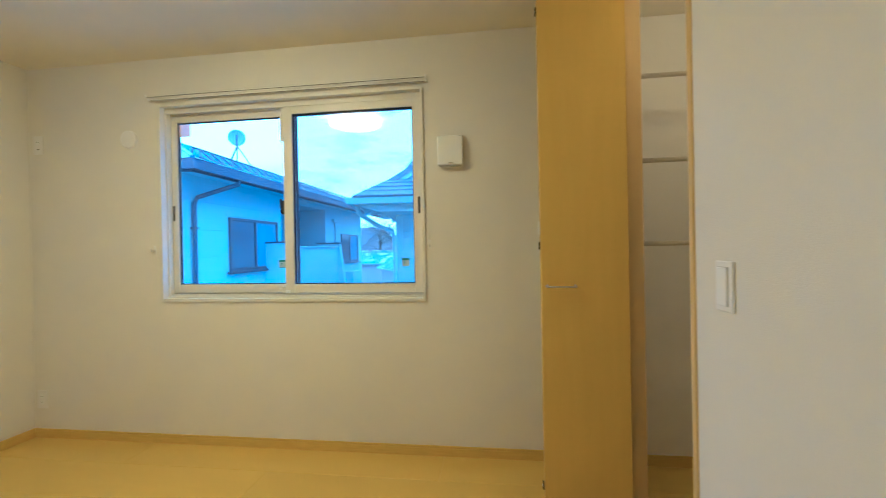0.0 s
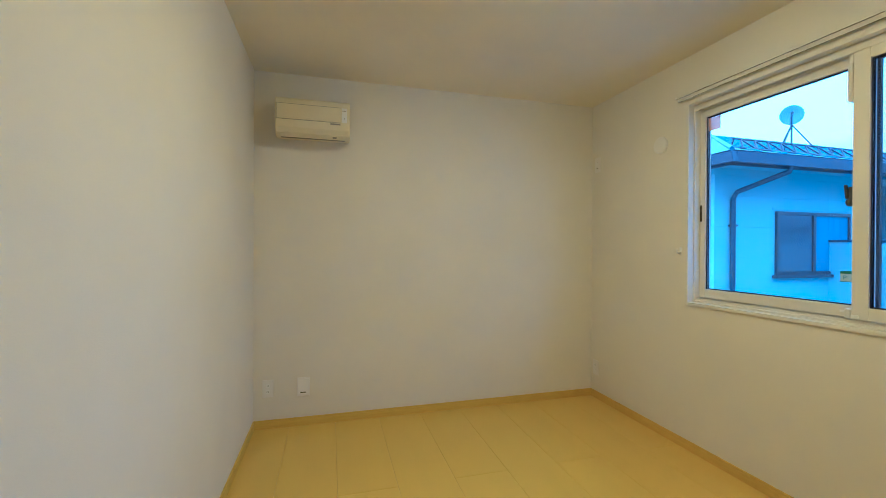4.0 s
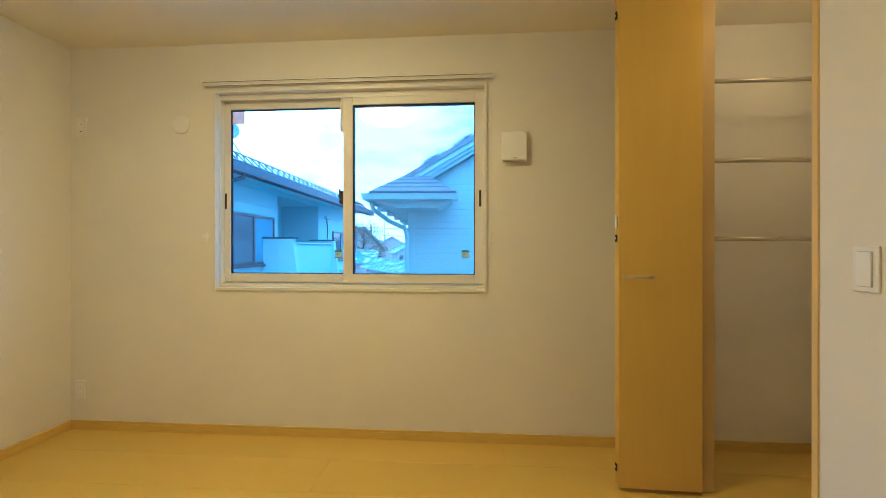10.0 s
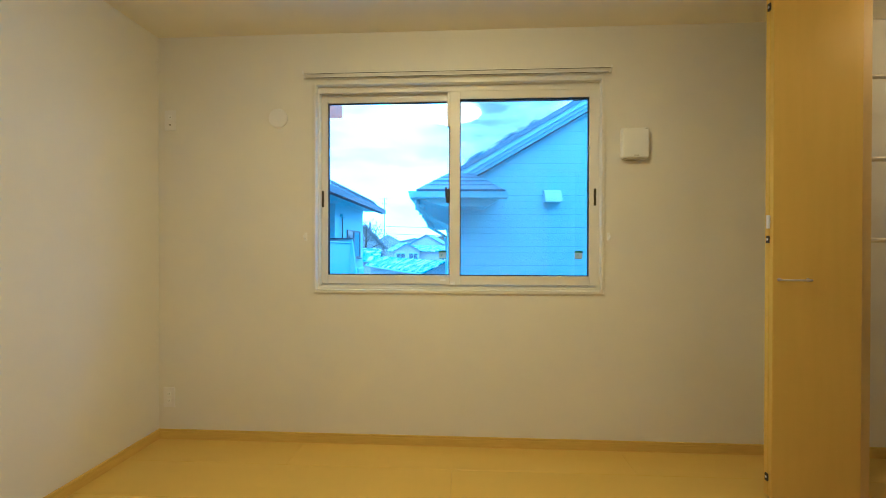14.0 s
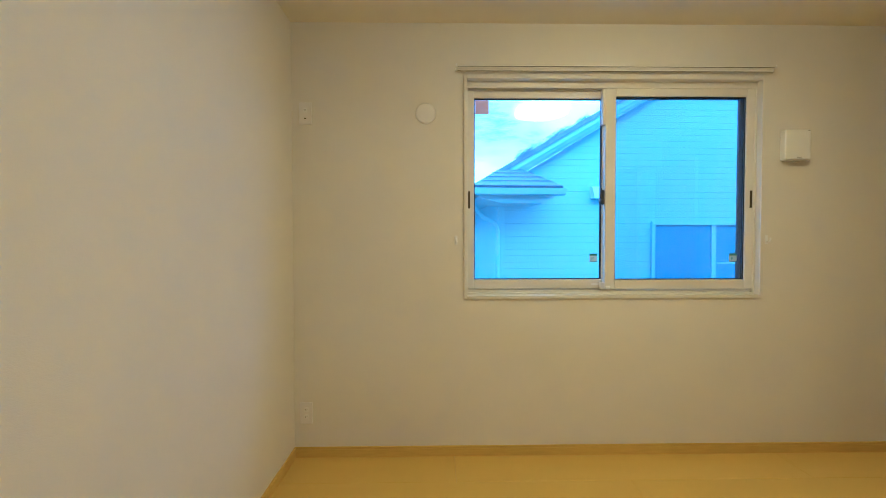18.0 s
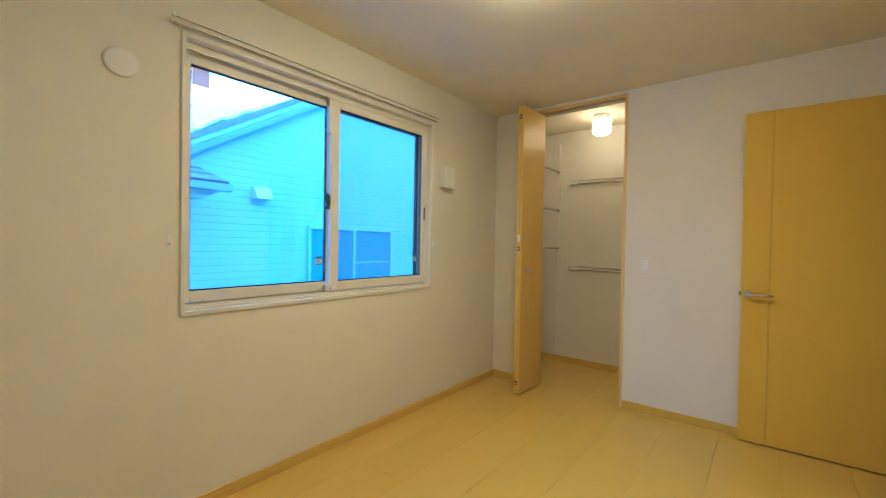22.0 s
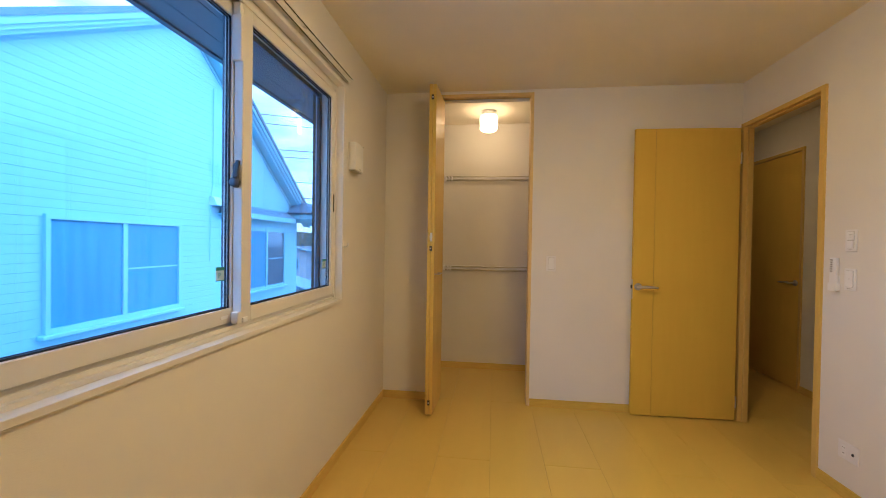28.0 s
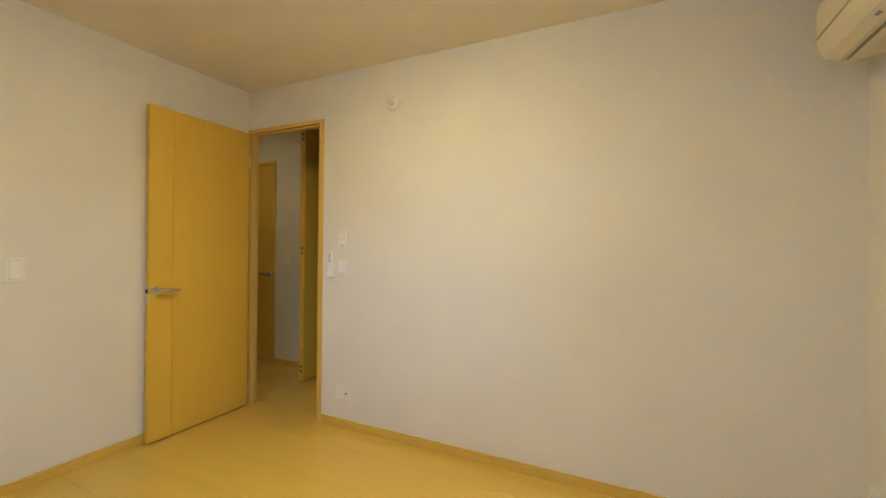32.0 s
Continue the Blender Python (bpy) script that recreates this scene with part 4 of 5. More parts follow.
# roof planes and rake boards
E0, E1 = -1.78, 6.85
for u0, sgn in ((E0, -1), (E1, 1)):
    roof = part("roof", put(prism([(UA, ZA - 0.07), (u0, roof_z(u0, 0.07)), (u0, roof_z(u0)), (UA, ZA)], "y", -0.27, 9.0), M2), M_ROOF, h2, "dark slate roof")
    for d0, d1, ya, yb in ((0.071, 0.140, -0.250, -0.212), (0.100, 0.190, -0.211, -0.165), (0.150, 0.235, -0.164, -0.110)):
        part("rake_board", put(prism([(UA, ZA - d0), (u0, roof_z(u0, d0)), (u0, roof_z(u0, d1)), (UA, ZA - d1)], "y", ya, yb), M2), M_RAKE, roof, "pale stepped rake board")
    part("rake_soffit", put(prism([(UA, ZA - 0.21), (u0, roof_z(u0, 0.21)), (u0, roof_z(u0, 0.225)), (UA, ZA - 0.225)], "y", -0.109, 0.0), M2), M_EAVE, roof)
    e = u0 - sgn * 0.50
    part("wall_trim", put(prism([(UA, ZA - 0.295), (e, roof_z(e, 0.295)), (e, roof_z(e, 0.315)), (UA, ZA - 0.315)], "y", -0.030, -0.013), M2), M_EAVE, roof, "thin pale gable moulding")
# tufts of moss along the verge
rng = random.Random(21)
bm = bmesh.new()
for u0, n in ((-1.13, 160), (-1.05, 240), (-0.97, 200), (-0.86, 60), (-0.72, 150), (-0.62, 220), (-0.55, 240), (-0.44, 100), (-0.30, 160), (-0.24, 140), (-0.05, 60)):
    for _ in range(n):
        u, c = u0 + rng.gauss(0, 0.035), abs(rng.gauss(0, 0.032))
        p = Vector((u, -0.20 + rng.gauss(0, 0.05), roof_z(u) + c))
        d = Vector((rng.gauss(0, 1), rng.gauss(0, 1), rng.gauss(0, 1))).normalized() * 0.008
        w = d.orthogonal() * 0.7
        bm.faces.new([bm.verts.new(q) for q in (p - d, p + w, p + d, p - w)])
part("moss", put(bm, M2), M_METALROOF, h2, "dark tufts of moss on the roof edge", kind="stuff")
# eave return at the gable's foot: small hipped roof over a boxed gutter
for (ua, ub, uc, ud) in ((-1.79, -0.71, -1.42, -1.07), (5.95, 7.0, 6.25, 6.7)):
    bm = bmesh.new()
    zt, zb = 2.125, 1.865
    v = [bm.verts.new(p) for p in ((ua, -0.66, zb), (ub, -0.66, zb), (ub, 0.0, zb), (ua, 0.0, zb), (uc, -0.24, zt), (ud, -0.24, zt), (ud, 0.0, zt), (uc, 0.0, zt))]
    for f in ((0, 1, 5, 4), (1, 2, 6, 5), (3, 0, 4, 7), (4, 5, 6, 7), (3, 2, 1, 0), (2, 3, 7, 6)):
        bm.faces.new([v[i] for i in f])
    er = part("eave_return", put(bm, M2), M_ROOF, h2, "small dark hipped eave return")
    for k in range(1, 4):
        t = k / 4
        part("shingle_edge", put(box(ua + (uc - ua) * t, ub + (ud - ub) * t, -0.66 + 0.42 * t - 0.008, -0.66 + 0.42 * t + 0.01, zb + (zt - zb) * t - 0.004, zb + (zt - zb) * t + 0.012), M2), M_ROOF, er)
    part("drip_edge", put(box(ua - 0.01, ub + 0.01, -0.68, 0.0, zb - 0.035, zb, bevel=0.006), M2), M_GUTTER, er, "dark drip edge")
    part("gutter", put(prism([(-0.74, 1.825), (-0.72, 1.755), (-0.62, 1.745), (-0.60, 1.825)], "x", ua - 0.04, ub + 0.03), M2), M_EAVE, er, "pale gutter")
    part("boxed_soffit", put(prism([(ua + 0.06, 1.828), (ub - 0.02, 1.828), (ub - 0.05, 1.75), (ub - 0.22, 1.66), (ua + 0.33, 1.66), (ua + 0.06, 1.73)], "y", -0.60, -0.015), M2), M_EAVE, er, "white boxed soffit")
part("side_eave", put(prism([(-1.80, 1.86), (-1.30, 2.08), (-1.30, 1.74), (-1.74, 1.74)], "y", 0.0, 8.6), M2), M_EAVE, h2, "white side eave")
part("side_gutter", put(prism([(-1.90, 1.84), (-1.88, 1.76), (-1.80, 1.75), (-1.78, 1.84)], "y", -0.66, 8.6), M2), M_EAVE, h2, "pale side gutter")
for k in range(8):
    part("gutter_bracket", put(box(-1.89, -1.74, 0.4 + k * 0.9, 0.42 + k * 0.9, 1.70, 1.76), M2), M_EAVE, h2)
part("downpipe", put(tube([(-1.82, -0.40, 1.76), (-1.80, -0.36, 1.66), (-1.62, -0.16, 1.52), (-1.42, -0.055, 1.43), (-1.385, -0.05, 1.32), (-1.385, -0.05, GZ)], 0.032, 12), M2), M_EAVE, h2, "pale downpipe", smooth=True)
part("downpipe", put(tube([(-1.86, 3.4, 1.76), (-1.80, 3.4, 1.60), (-1.45, 3.4, 1.40), (-1.40, 3.4, 1.2), (-1.40, 3.4, GZ)], 0.032, 12), M2), M_EAVE, h2, "pale downpipe", smooth=True)
slider(h2, M2, 0.80, 2.62, 0.285, 1.455, -0.02, M_EAVE, M_CURTAIN, M_CURTAIN, bar=True)
slider(h2, M2, 4.25, 5.80, 0.285, 1.455, -0.02, M_EAVE, M_CURTAIN, M_OUTGLASS, bar=True)
pent = part("pent_roof", put(prism([(-0.012, 1.81), (-0.18, 1.69), (-0.18, 1.72), (-0.012, 1.85)], "x", 3.46, 5.95), M2), M_ROOF, h2, "dark pent roof over the far window")
part("fascia", put(box(3.45, 5.96, -0.205, -0.18, 1.62, 1.71), M2), M_EAVE, pent, "pale fascia")
part("soffit", put(box(3.48, 5.93, -0.18, -0.012, 1.64, 1.66), M2), M_EAVE, pent)
for u, z, s in ((0.03, 1.85, 0.86), (3.36, 1.84, 0.72)):
    hv = part("vent_hood", put(prism([(-0.012, z + 0.10 * s), (-0.07 * s, z + 0.098 * s), (-0.125 * s, z + 0.07 * s), (-0.175 * s, z - 0.03 * s), (-0.195 * s, z - 0.095 * s), (-0.012, z - 0.095 * s)], "x", u - 0.13 * s, u + 0.13 * s), M2), M_HOOD, h2, "white vent hood")
    part("grille", put(box(u - 0.10 * s, u + 0.10 * s, -0.185 * s, -0.02, z - 0.101 * s, z - 0.095 * s), M2), M_RAKE, hv, "grey grille")
part("conduit", put(tube([(3.34, -0.03, 3.6), (3.33, -0.03, 2.1), (3.28, -0.03, 1.8), (3.27, -0.03, 0.9)], 0.007, 8), M2), M_EAVE, h2, "white cable conduit")

# the other neighbouring house, seen along its side
h1 = thing("neighbour_house", (-1.7, 7.6, GZ), "pale ribbed-siding house with a recessed balcony", "house")
X1, Y0, Y1 = -1.7, 3.25, 11.65
rows = []
z = GZ
while z < 2.40:
    z1 = min(z + 0.455, 2.42)
    spans = [(Y0, Y1)] if z1 < 0.75 else [(Y0, 6.22), (8.60, Y1)]
    for ya, yb in spans:
        part("siding_panel", box(X1 - 0.03, X1, ya, yb, z + 0.0008, z1 - 0.0008, bevel=0.001), M_SIDING2, h1)
    part("siding_panel", box(-8.5, X1 - 0.031, Y0 - 0.0, Y0 + 0.03, z + 0.003, z1 - 0.003, bevel=0.002), M_SIDING2, h1)
    z = z1
part("body", boxes((-8.5, X1 - 0.032, Y0 + 0.031, 6.22, GZ, 2.42), (-8.5, X1 - 0.032, 8.60, Y1, GZ, 2.42), (-8.5, X1 - 0.032, 6.22, 8.60, GZ, 0.72), (-8.5, -2.75, 6.22, 8.60, 0.72, 2.42), (-2.75, X1 - 0.032, 6.22, 8.60, 2.30, 2.42)), M_SIDING2, h1)
rw = thing("balcony_door", (-2.74, 6.8, 0.9), "dark framed balcony door in the recess", "door")
part("door_frame", boxes((-2.75, -2.70, 6.40, 6.46, 0.75, 2.2), (-2.75, -2.70, 7.20, 7.26, 0.75, 2.2), (-2.75, -2.70, 6.46, 7.20, 2.14, 2.2), (-2.75, -2.70, 6.46, 7.20, 0.75, 0.82)), M_BRACK, rw)
part("pane", box(-2.745, -2.735, 6.46, 7.20, 0.82, 2.14), M_OUTGLASS, rw)
W1 = Matrix.Translation((X1, 0, 0)) @ pose(0, 0, 0, 0, 0, 90)
slider(h1, W1, 4.42, 6.02, 0.83, 1.80, -0.01, M_BRACK, M_OUTGLASS, M_CURTAIN)
slider(h1, W1, 9.72, 11.20, 0.79, 1.66, -0.01, M_BRACK, M_OUTGLASS, M_CURTAIN)
part("window_trim", boxes((X1, X1 + 0.012, 4.36, 6.08, 1.825, 1.86)), M_SIDING2, h1)
bal = part("balcony", box(-1.16, -1.10, 5.66, 8.02, -0.8, 1.24, bevel=0.01), M_SIDING2, h1, "pale balcony parapet")
part("coping", box(-1.19, -1.07, 5.74, 7.96, 1.24, 1.27, bevel=0.006), M_EAVE, bal)
part("balcony_floor", box(X1, -1.16, 5.70, 8.00, -0.4, -0.2), M_CONC, bal)
for ya, yb in ((5.56, 5.70), (7.98, 8.12)):
    part("return_wall", prism([(X1, -0.8), (-0.78, -0.8), (-1.06, 1.34), (X1, 1.34)], "y", ya, yb), M_SIDING2, bal, "flared balcony end wall")
    part("cap", box(X1, -1.02, ya - 0.02, yb + 0.02, 1.34, 1.375, bevel=0.006), M_GUTTER, bal, "dark metal cap")
part("meter_box", box(X1, X1 + 0.09, 9.05, 9.35, 1.98, 2.08, bevel=0.01), M_EAVE, h1, "small pale wall box")
part("cable", tube([(X1 + 0.02, 9.2, 1.98), (X1 + 0.03, 9.25, 1.6), (X1 + 0.02, 9.15, 1.2)], 0.012, 6), M_CABLE, h1)
part("outdoor_unit", box(X1 + 0.02, X1 + 0.32, 9.9, 10.6, -0.1, 0.5, bevel=0.02), M_EAVE, h1, "pale outdoor unit")
# its eaves, gutter, hipped roof and snow guard
part("soffit", box(X1 - 0.03, -1.10, 2.84, 12.1, 2.40, 2.43), M_EAVE, h1, "pale soffit")
part("soffit", box(-8.5, X1 - 0.03, 2.84, Y0, 2.40, 2.43), M_EAVE, h1, "pale soffit")
part("frieze", boxes((X1, X1 + 0.02, 3.2, 6.22, 2.30, 2.40), (X1, X1 + 0.02, 6.22, 8.60, 2.32, 2.40), (X1, X1 + 0.02, 8.60, Y1, 2.30, 2.40)), M_EAVE, h1, "pale frieze board under the eave")
part("fascia", boxes((-1.12, -1.09, 2.81, 12.1, 2.30, 2.47), (-8.5, -1.12, 2.81, 2.84, 2.30, 2.47)), M_GUTTER, h1, "dark fascia")
part("gutter", prism([(-1.09, 2.45), (-1.08, 2.33), (-0.99, 2.32), (-0.97, 2.45)], "y", 2.77, 12.1), M_GUTTER, h1, "dark gutter")
part("gutter", prism([(2.81, 2.45), (2.80, 2.33), (2.71, 2.32), (2.69, 2.45)], "x", -8.5, -0.98), M_GUTTER, h1, "dark gutter")
bm = bmesh.new()
v = [bm.verts.new(p) for p in ((-1.0, 2.72, 2.47), (-1.0, 12.2, 2.47), (-9.2, 12.2, 2.47), (-9.2, 2.72, 2.47), (-5.1, 7.0, 4.05), (-5.1, 10.6, 4.05))]
for f in ((0, 1, 5, 4), (1, 2, 5), (2, 3, 4, 5), (3, 0, 4), (3, 2, 1, 0)):
    bm.faces.new([v[i] for i in f])
rf = part("roof", bm, M_METALROOF, h1, "dark hipped metal roof")
for k in range(20):
    y = 3.2 + 0.45 * k
    t = min(1.0, (y - 2.72) / 4.28, (12.2 - y) / 1.6)
    part("roof_seam", tube([(-1.0, y, 2.475), (-1.0 - 4.1 * t, y, 2.475 + 1.58 * t)], 0.014, 5), M_METALROOF, rf)
part("hip_cap", tube([(-1.0, 2.72, 2.48), (-5.1, 7.0, 4.06)], 0.03, 6), M_METALROOF, rf)
bm = bmesh.new()
for x, z in ((-1.20, 2.56), (-1.33, 2.72)):
    tube([(x, 3.1, z), (x, 11.9, z)], 0.014, 6, bm)
for k in range(36):
    y = 3.15 + 0.24 * k
    tube([(-1.20, y, 2.56), (-1.33, y + 0.12, 2.72)], 0.013, 4, bm)
    tube([(-1.33, y + 0.12, 2.72), (-1.20, y + 0.24, 2.56)], 0.013, 4, bm)
    if k % 4 == 0:
        tube([(-1.23, y, 2.54), (-1.20, y, 2.56)], 0.012, 4, bm)
        tube([(-1.38, y, 2.60), (-1.33, y, 2.72)], 0.012, 4, bm)
part("snow_guard", bm, M_BRACK, rf, "metal lattice snow guard along the eave")
part("downpipe", tube([(-1.03, 3.79, 2.37), (-1.05, 3.77, 2.26), (-1.62, 3.57, 2.05), (-1.655, 3.545, 1.95), (-1.655, 3.545, GZ)], 0.035, 10), M_GUTTER, h1, "dark downpipe", smooth=True)
part("pipe_clip", boxes((-1.70, -1.61, 3.50, 3.59, 1.55, 1.58), (-1.70, -1.61, 3.50, 3.59, 0.45, 0.48)), M_BRACK, h1)
# satellite dish on its tripod
DC = Vector((-3.40, 7.25, 4.05))
DZ = 2.47 + 0.385 * 2.4
sd = thing("satellite_dish", (DC.x, DC.y, DZ), "pale satellite dish on a tripod on the roof", "satellite dish")
DMx = Matrix.Translation(DC) @ Vector((6.0, -8.5, -0.4)).to_track_quat("Z", "Y").to_matrix().to_4x4()
part("reflector", put(lathe([(0.0, -0.045), (0.08, -0.040), (0.145, -0.02), (0.200, 0.012), (0.205, 0.008), (0.145, -0.028), (0.0, -0.052)], (0, 0, 0), "z", 32), DMx), M_DISH, sd, smooth=True)
arm = part("feed_arm", put(tube([(0, -0.2, -0.01), (0, -0.10, 0.22), (0, -0.02, 0.26)], 0.010, 6), DMx), M_BRACK, sd)
part("feed", put(lathe([(0, 0), (0.03, 0), (0.03, 0.06), (0, 0.06)], (0, -0.02, 0.24), "z", 12), DMx), M_BRACK, arm)
for dx, dy in ((0.30, 0.22), (-0.30, 0.16), (0.05, -0.30)):
    part("leg", tube([(DC.x, DC.y, DC.z - 0.20), (DC.x + dx, DC.y + dy, 2.48 - 0.385 * (DC.x + dx + 1.0))], 0.014, 6), M_BRACK, sd)
part("mast", tube([(DC.x - 0.03, DC.y + 0.03, DC.z - 0.02), (DC.x, DC.y, DC.z - 0.22), (DC.x, DC.y, DZ)], 0.018, 8), M_BRACK, sd)

# low roofs between the houses
def shed(at, rz, w, d, zt, pitch, wall_mat, label):
    m = Matrix.Translation((at[0], at[1], 0)) @ pose(0, 0, 0, 0, 0, rz)
    s = thing("shed", (at[0], at[1], GZ), label, "shed")
    part("wall", put(box(-w / 2, w / 2, 0, d, GZ, zt - 0.05), m), wall_mat, s)
    rise = pitch * d / 2
    for y0, y1, z0, z1 in ((-0.2, d / 2, zt - 0.06, zt + rise), (d / 2, d + 0.2, zt + rise, zt - 0.06)):
        r = part("roof", put(prism([(y0, z0), (y1, z1), (y1, z1 + 0.05), (y0, z0 + 0.05)], "x", -w / 2 - 0.2, w / 2 + 0.2), m), M_SNOW, s, "roof with half-melted snow")
        for k in range(int(w / 0.45)):
            x = -w / 2 + 0.45 * k
            part("roof_seam", put(tube([(x, y0, z0 + 0.055), (x, y1, z1 + 0.055)], 0.012, 5), m), M_METALROOF, r)
    part("gutter", put(box(-w / 2 - 0.22, w / 2 + 0.22, -0.27, -0.2, zt - 0.12, zt - 0.05, bevel=0.01), m), M_EAVE, s)
    part("gable", put(prism([(0, zt - 0.05), (d, zt - 0.05), (d / 2, zt + rise - 0.02)], "x", -w / 2, w / 2), m), wall_mat, s)
    return s


shed((-1.5, 16.5), -62, 8.0, 1.5, 0.20, 0.48, M_FAR, "pale shed with a half-melted snowy roof")
shed((-5.0, 22.0), 8, 3.0, 4.0, 0.35, 0.34, M_FAR, "low outbuilding with a snowy roof")


def far_house(at, rz, w, d, zt, rise, label, roof_mat):
    m = Matrix.Translation((at[0], at[1], 0)) @ pose(0, 0, 0, 0, 0, rz)
    s = thing("distant_house", (at[0], at[1], GZ), label, "house", "houses beyond the gardens")
    part("wall", put(box(-w / 2, w / 2, 0, d, GZ, zt), m), M_FAR, s)
    part("gable", put(prism([(-w / 2, zt), (w / 2, zt), (0, zt + rise)], "y", 0.0, d), m), M_FAR, s)
    for sgn in (-1, 1):
        part("roof", put(prism([(0, zt + rise), (sgn * (w / 2 + 0.4), zt - 0.4 * rise / (w / 2)), (sgn * (w / 2 + 0.4), zt + 0.14 - 0.4 * rise / (w / 2)), (0, zt + rise + 0.14)], "y", -0.4, d + 0.4), m), roof_mat, s)
    for u in (-w / 4, w / 4):
        for zz in (zt - 1.35, zt - 4.0):
            wd = part("window", put(box(u - 0.65, u + 0.65, -0.05, 0.02, zz, zz + 1.0), m), M_EAVE, s)
            part("pane", put(boxes((u - 0.58, u - 0.03, -0.06, -0.05, zz + 0.07, zz + 0.93), (u + 0.03, u + 0.58, -0.06, -0.05, zz + 0.07, zz + 0.93)), m), M_OUTGLASS, wd)
    return s


far_house((-12.4, 73), 10, 5.0, 8, 1.9, 1.4, "pale two-storey house with a snowy gable roof", M_SNOW)
far_house((-5.3, 73), -6, 5.5, 8, 1.8, 1.5, "pale two-storey house with a dark gable roof", M_METALROOF)
far_house((-8.8, 84), 4, 8.0, 8, 2.0, 0.9, "pale two-storey house with a snowy gable roof", M_SNOW)
far_house((-6.3, 55), 18, 3.6, 6, 0.6, 1.0, "small pale house with a snowy gable roof", M_SNOW)
far_house((-1.2, 60), 78, 5.0, 8, 0.5, 0.7, "low pale house with a snowy gable roof", M_SNOW)
far_house((-19.0, 70), -12, 7.0, 8, 1.9, 1.5, "pale two-storey house with a dark gable roof", M_METALROOF)
far_house((5.0, 88), -5, 9.0, 8, 1.8, 1.6, "pale two-storey house with a snowy gable roof", M_SNOW)
far_house((-6.4, 30.0), 65, 5.0, 6, 1.2, 1.6, "dim house with a dark roof behind the bare tree", M_ROOF)
far_house((22, 14.0), -60, 5.0, 6, -0.4, 0.9, "low house with a snowy roof past the gable house", M_SNOW)
far_house((31, 17.0), -50, 7.0, 7, 0.2, 1.2, "low house with a snowy roof past the gable house", M_SNOW)
far_house((18.5, 9.2), -72, 3.0, 3, -1.2, 0.5, "low dark shed past the gable house", M_METALROOF)

# bare tree: trunk, limbs and many small clumps of twigs
rng = random.Random(5)
TB = Vector((-4.8, 24.6, GZ))
tr = thing("tree", TB, "dark bare garden tree with a dense twiggy crown", "tree")
bm = tube([TB, TB + Vector((0.06, 0, 2.0)), TB + Vector((0.0, 0.12, 3.8)), TB + Vector((0.1, 0.05, 5.4))], 0.14, 8, radii=[0.19, 0.14, 0.10, 0.04])
tips = []
for k in range(18):
    a, h0 = k * 2.4, 2.6 + 0.16 * k
    base = TB + Vector((0.02, 0.05, h0))
    tip = base + Vector((math.cos(a), math.sin(a), 0.4)) * (0.6 + 0.9 * rng.random())
    tube([base, (base + tip) / 2 + Vector((0, 0, 0.08)), tip], 0.03, 5, bm, radii=[0.045, 0.028, 0.012])
    tips.append(tip)
part("trunk", bm, M_BARK, tr)
bm = bmesh.new()
for tip in tips:
    for _ in range(220):
        c = tip + Vector((rng.gauss(0, 0.36), rng.gauss(0, 0.36), rng.gauss(0, 0.24)))
        u = Vector((rng.gauss(0, 1), rng.gauss(0, 1), rng.gauss(0, 1))).normalized() * 0.042
        w = u.orthogonal() * 0.55
        bm.faces.new([bm.verts.new(p) for p in (c - u, c + w, c + u, c - w)])
part("crown", bm, M_LEAF, tr, kind="stuff")

# utility pole and cables
up = thing("utility_pole", (-5.2, 33.2, GZ), "thin aerial pole among the far roofs", "pole")
part("pole", tube([(-5.2, 33.2, GZ), (-5.2, 33.2, 5.4)], 0.035, 8), M_CONC, up)
part("crossbar", tube([(-5.65, 33.2, 5.35), (-4.85, 33.2, 5.35)], 0.022, 6), M_CONC, up)
part("crossbar", tube([(-5.45, 33.2, 4.95), (-5.0, 33.2, 4.95)], 0.022, 6), M_CONC, up)
up2 = thing("utility_pole", (-7.5, 37.6, GZ), "concrete utility pole among the far roofs", "pole")
part("pole", tube([(-7.5, 37.6, GZ), (-7.5, 37.6, 3.6)], 0.11, 8), M_CONC, up2)
part("crossbar", tube([(-8.2, 37.6, 3.2), (-6.8, 37.6, 3.2)], 0.05, 6), M_CONC, up2)


def cable(a, b, sag, label):
    a, b = Vector(a), Vector(b)
    pts = [a.lerp(b, k / 10) - Vector((0, 0, sag * 4 * (k / 10) * (1 - k / 10))) for k in range(11)]
    solo("overhead_cable", tube(pts, 0.018, 5), M_CABLE, a, label, "cable", "overhead cables")


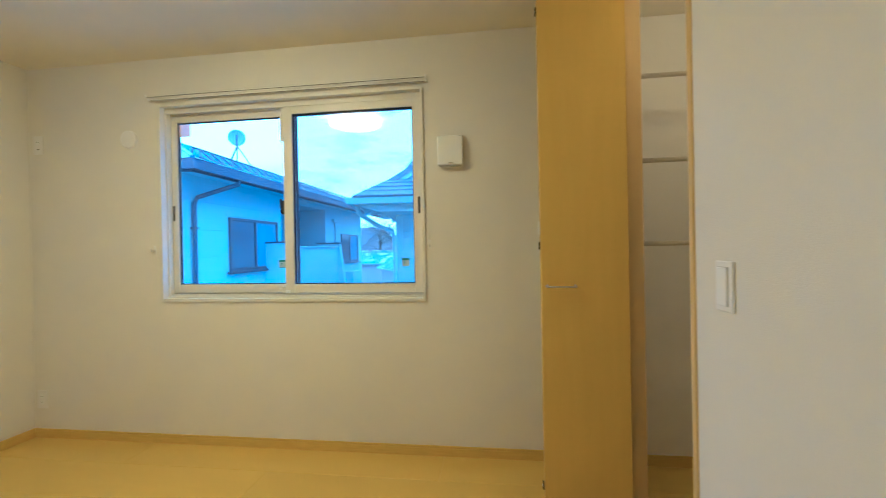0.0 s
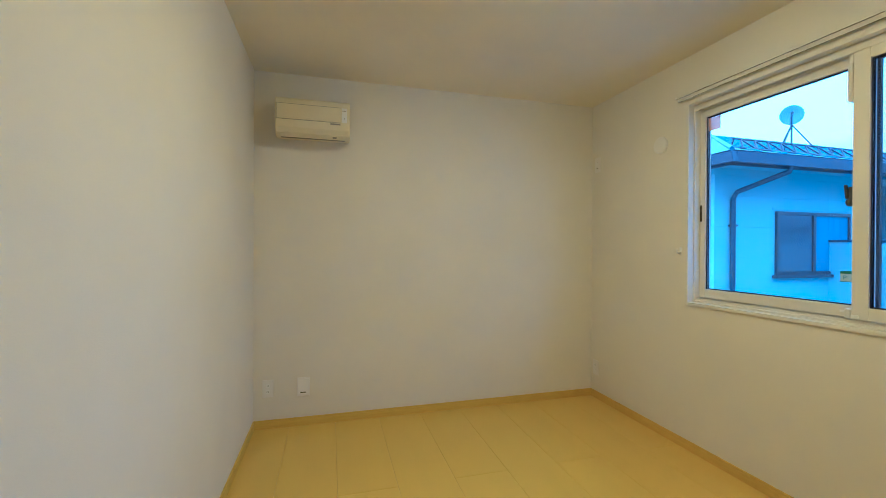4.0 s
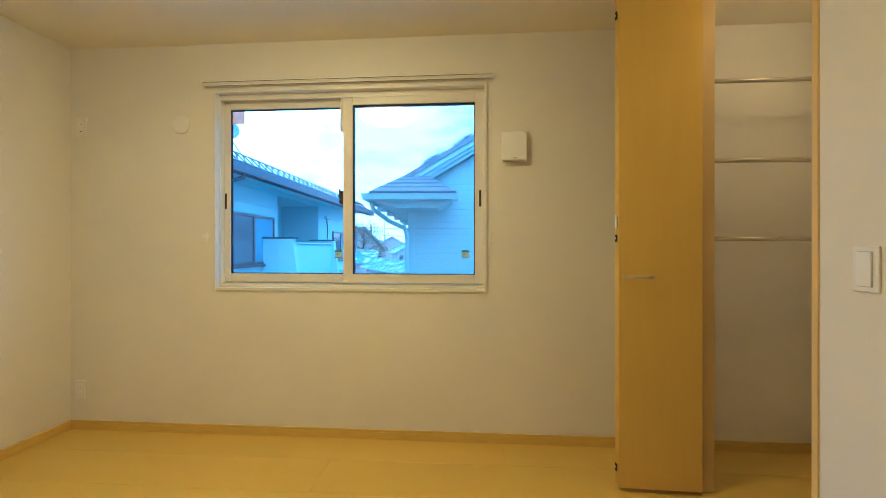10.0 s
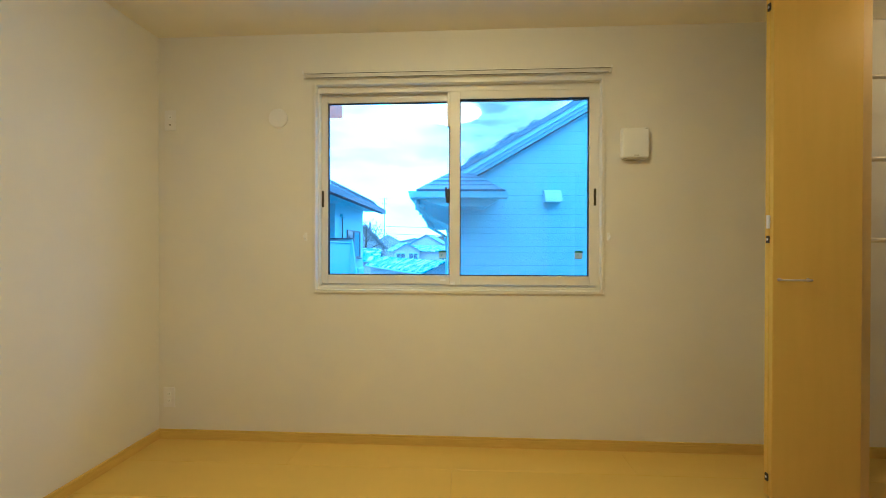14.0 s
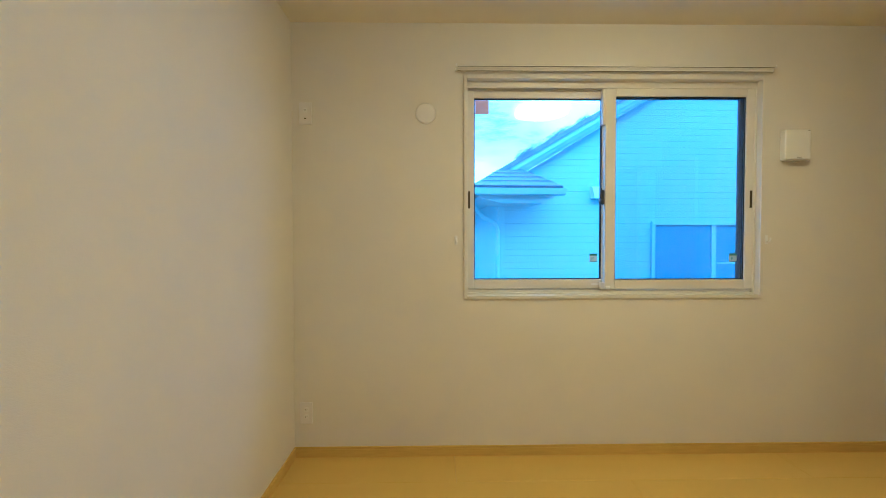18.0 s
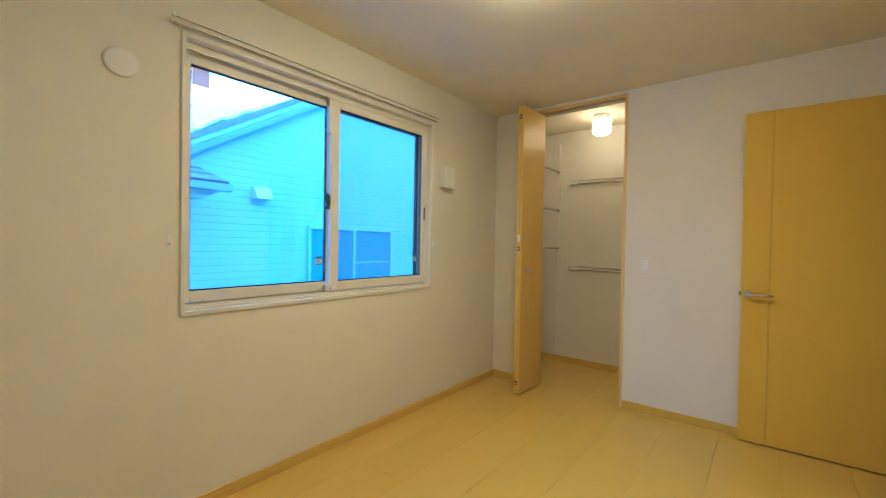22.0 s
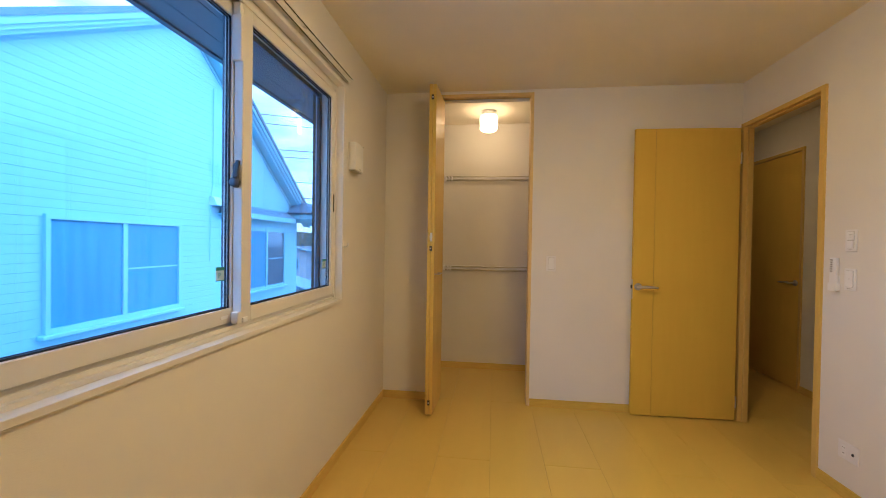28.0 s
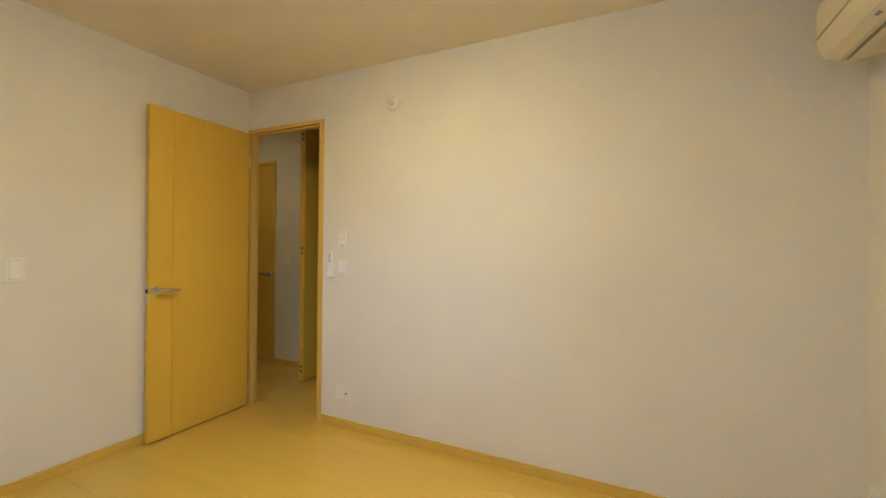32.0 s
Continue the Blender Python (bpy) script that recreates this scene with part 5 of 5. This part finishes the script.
cable((-7.6, 37.6, 3.22), (14, 29, 2.9), 0.25, "thin black overhead cable past the far roofs")
cable((-7.4, 37.6, 2.5), (14, 29, 2.2), 0.25, "thin black overhead cable past the far roofs")
PA, PB = Vector((29, -3, 0)), Vector((14, 29, 0))
for q in (PA, PB):
    pl = thing("utility_pole", (q.x, q.y, GZ), "concrete utility pole carrying the cables", "pole")
    part("pole", tube([(q.x, q.y, GZ), (q.x, q.y, 9.4)], 0.14, 8), M_CONC, pl)
    for z in (4.0, 4.9, 6.3, 6.7, 8.1, 8.6):
        part("crossarm", box(q.x - 0.5, q.x + 0.5, q.y - 0.05, q.y + 0.05, z - 0.06, z), M_CONC, pl)
for z in (4.0, 4.9, 6.3, 6.7, 8.1, 8.6):
    cable((PA.x, PA.y, z), (PB.x, PB.y, z), 0.3, "thin black overhead cable across the sky")

# low hills on the skyline
bm = bmesh.new()
base, top = [], []
for k in range(61):
    a = radians(-80 + k * 160 / 60)
    p = Vector((420 * math.sin(a), 420 * math.cos(a), GZ))
    base.append(bm.verts.new(p))
    top.append(bm.verts.new(p + Vector((0, 0, 14 + 9 * noise.noise(Vector((k * 0.21, 3.1, 0))) + 3 * noise.noise(Vector((k * 0.8, 1.7, 0)))))))
for k in range(60):
    bm.faces.new((base[k], base[k + 1], top[k + 1], top[k]))
solo("backdrop", bm, M_LEAF, (0, 400, GZ), "low wooded hills on the skyline", "hills", kind="structure")

# ---------------------------------------------------------------- floor planks
PITCH, LONG, GAP = 0.303, 1.818, 0.00035


def planks():
    cache = {}
    edges = [0.0] + [-0.25 - PITCH * k for k in range(13)]
    for r in range(len(edges) - 1):
        ya, yb = edges[r], edges[r + 1]
        if ya <= -2.60:
            x0, x1 = -0.15, 6.2
        elif yb < -2.60:
            x0, x1 = 0.0, 6.2
        elif ya > -1.40:
            x0, x1 = 0.0, 4.42
        else:
            x0, x1 = 0.0, 3.60
        x = (0.89 if r % 2 == 0 else 1.77) - 2 * LONG
        while x < x1:
            a, b = max(x, x0), min(x + LONG, x1)
            x += LONG
            if b - a < 0.05:
                continue
            key = (round(b - a, 3), round(ya - yb, 3))
            if key not in cache:
                bm = box(GAP, key[0] - GAP, GAP - key[1], -GAP, -0.011, 0.0, bevel=0.0011)
                cache[key] = mesh_of("plank", bm, M_PLANK)
            ob = new("plank", cache[key])
            ob.parent = floor
            ob.location = Vector((a, ya, 0)) - HOME[floor]


planks()
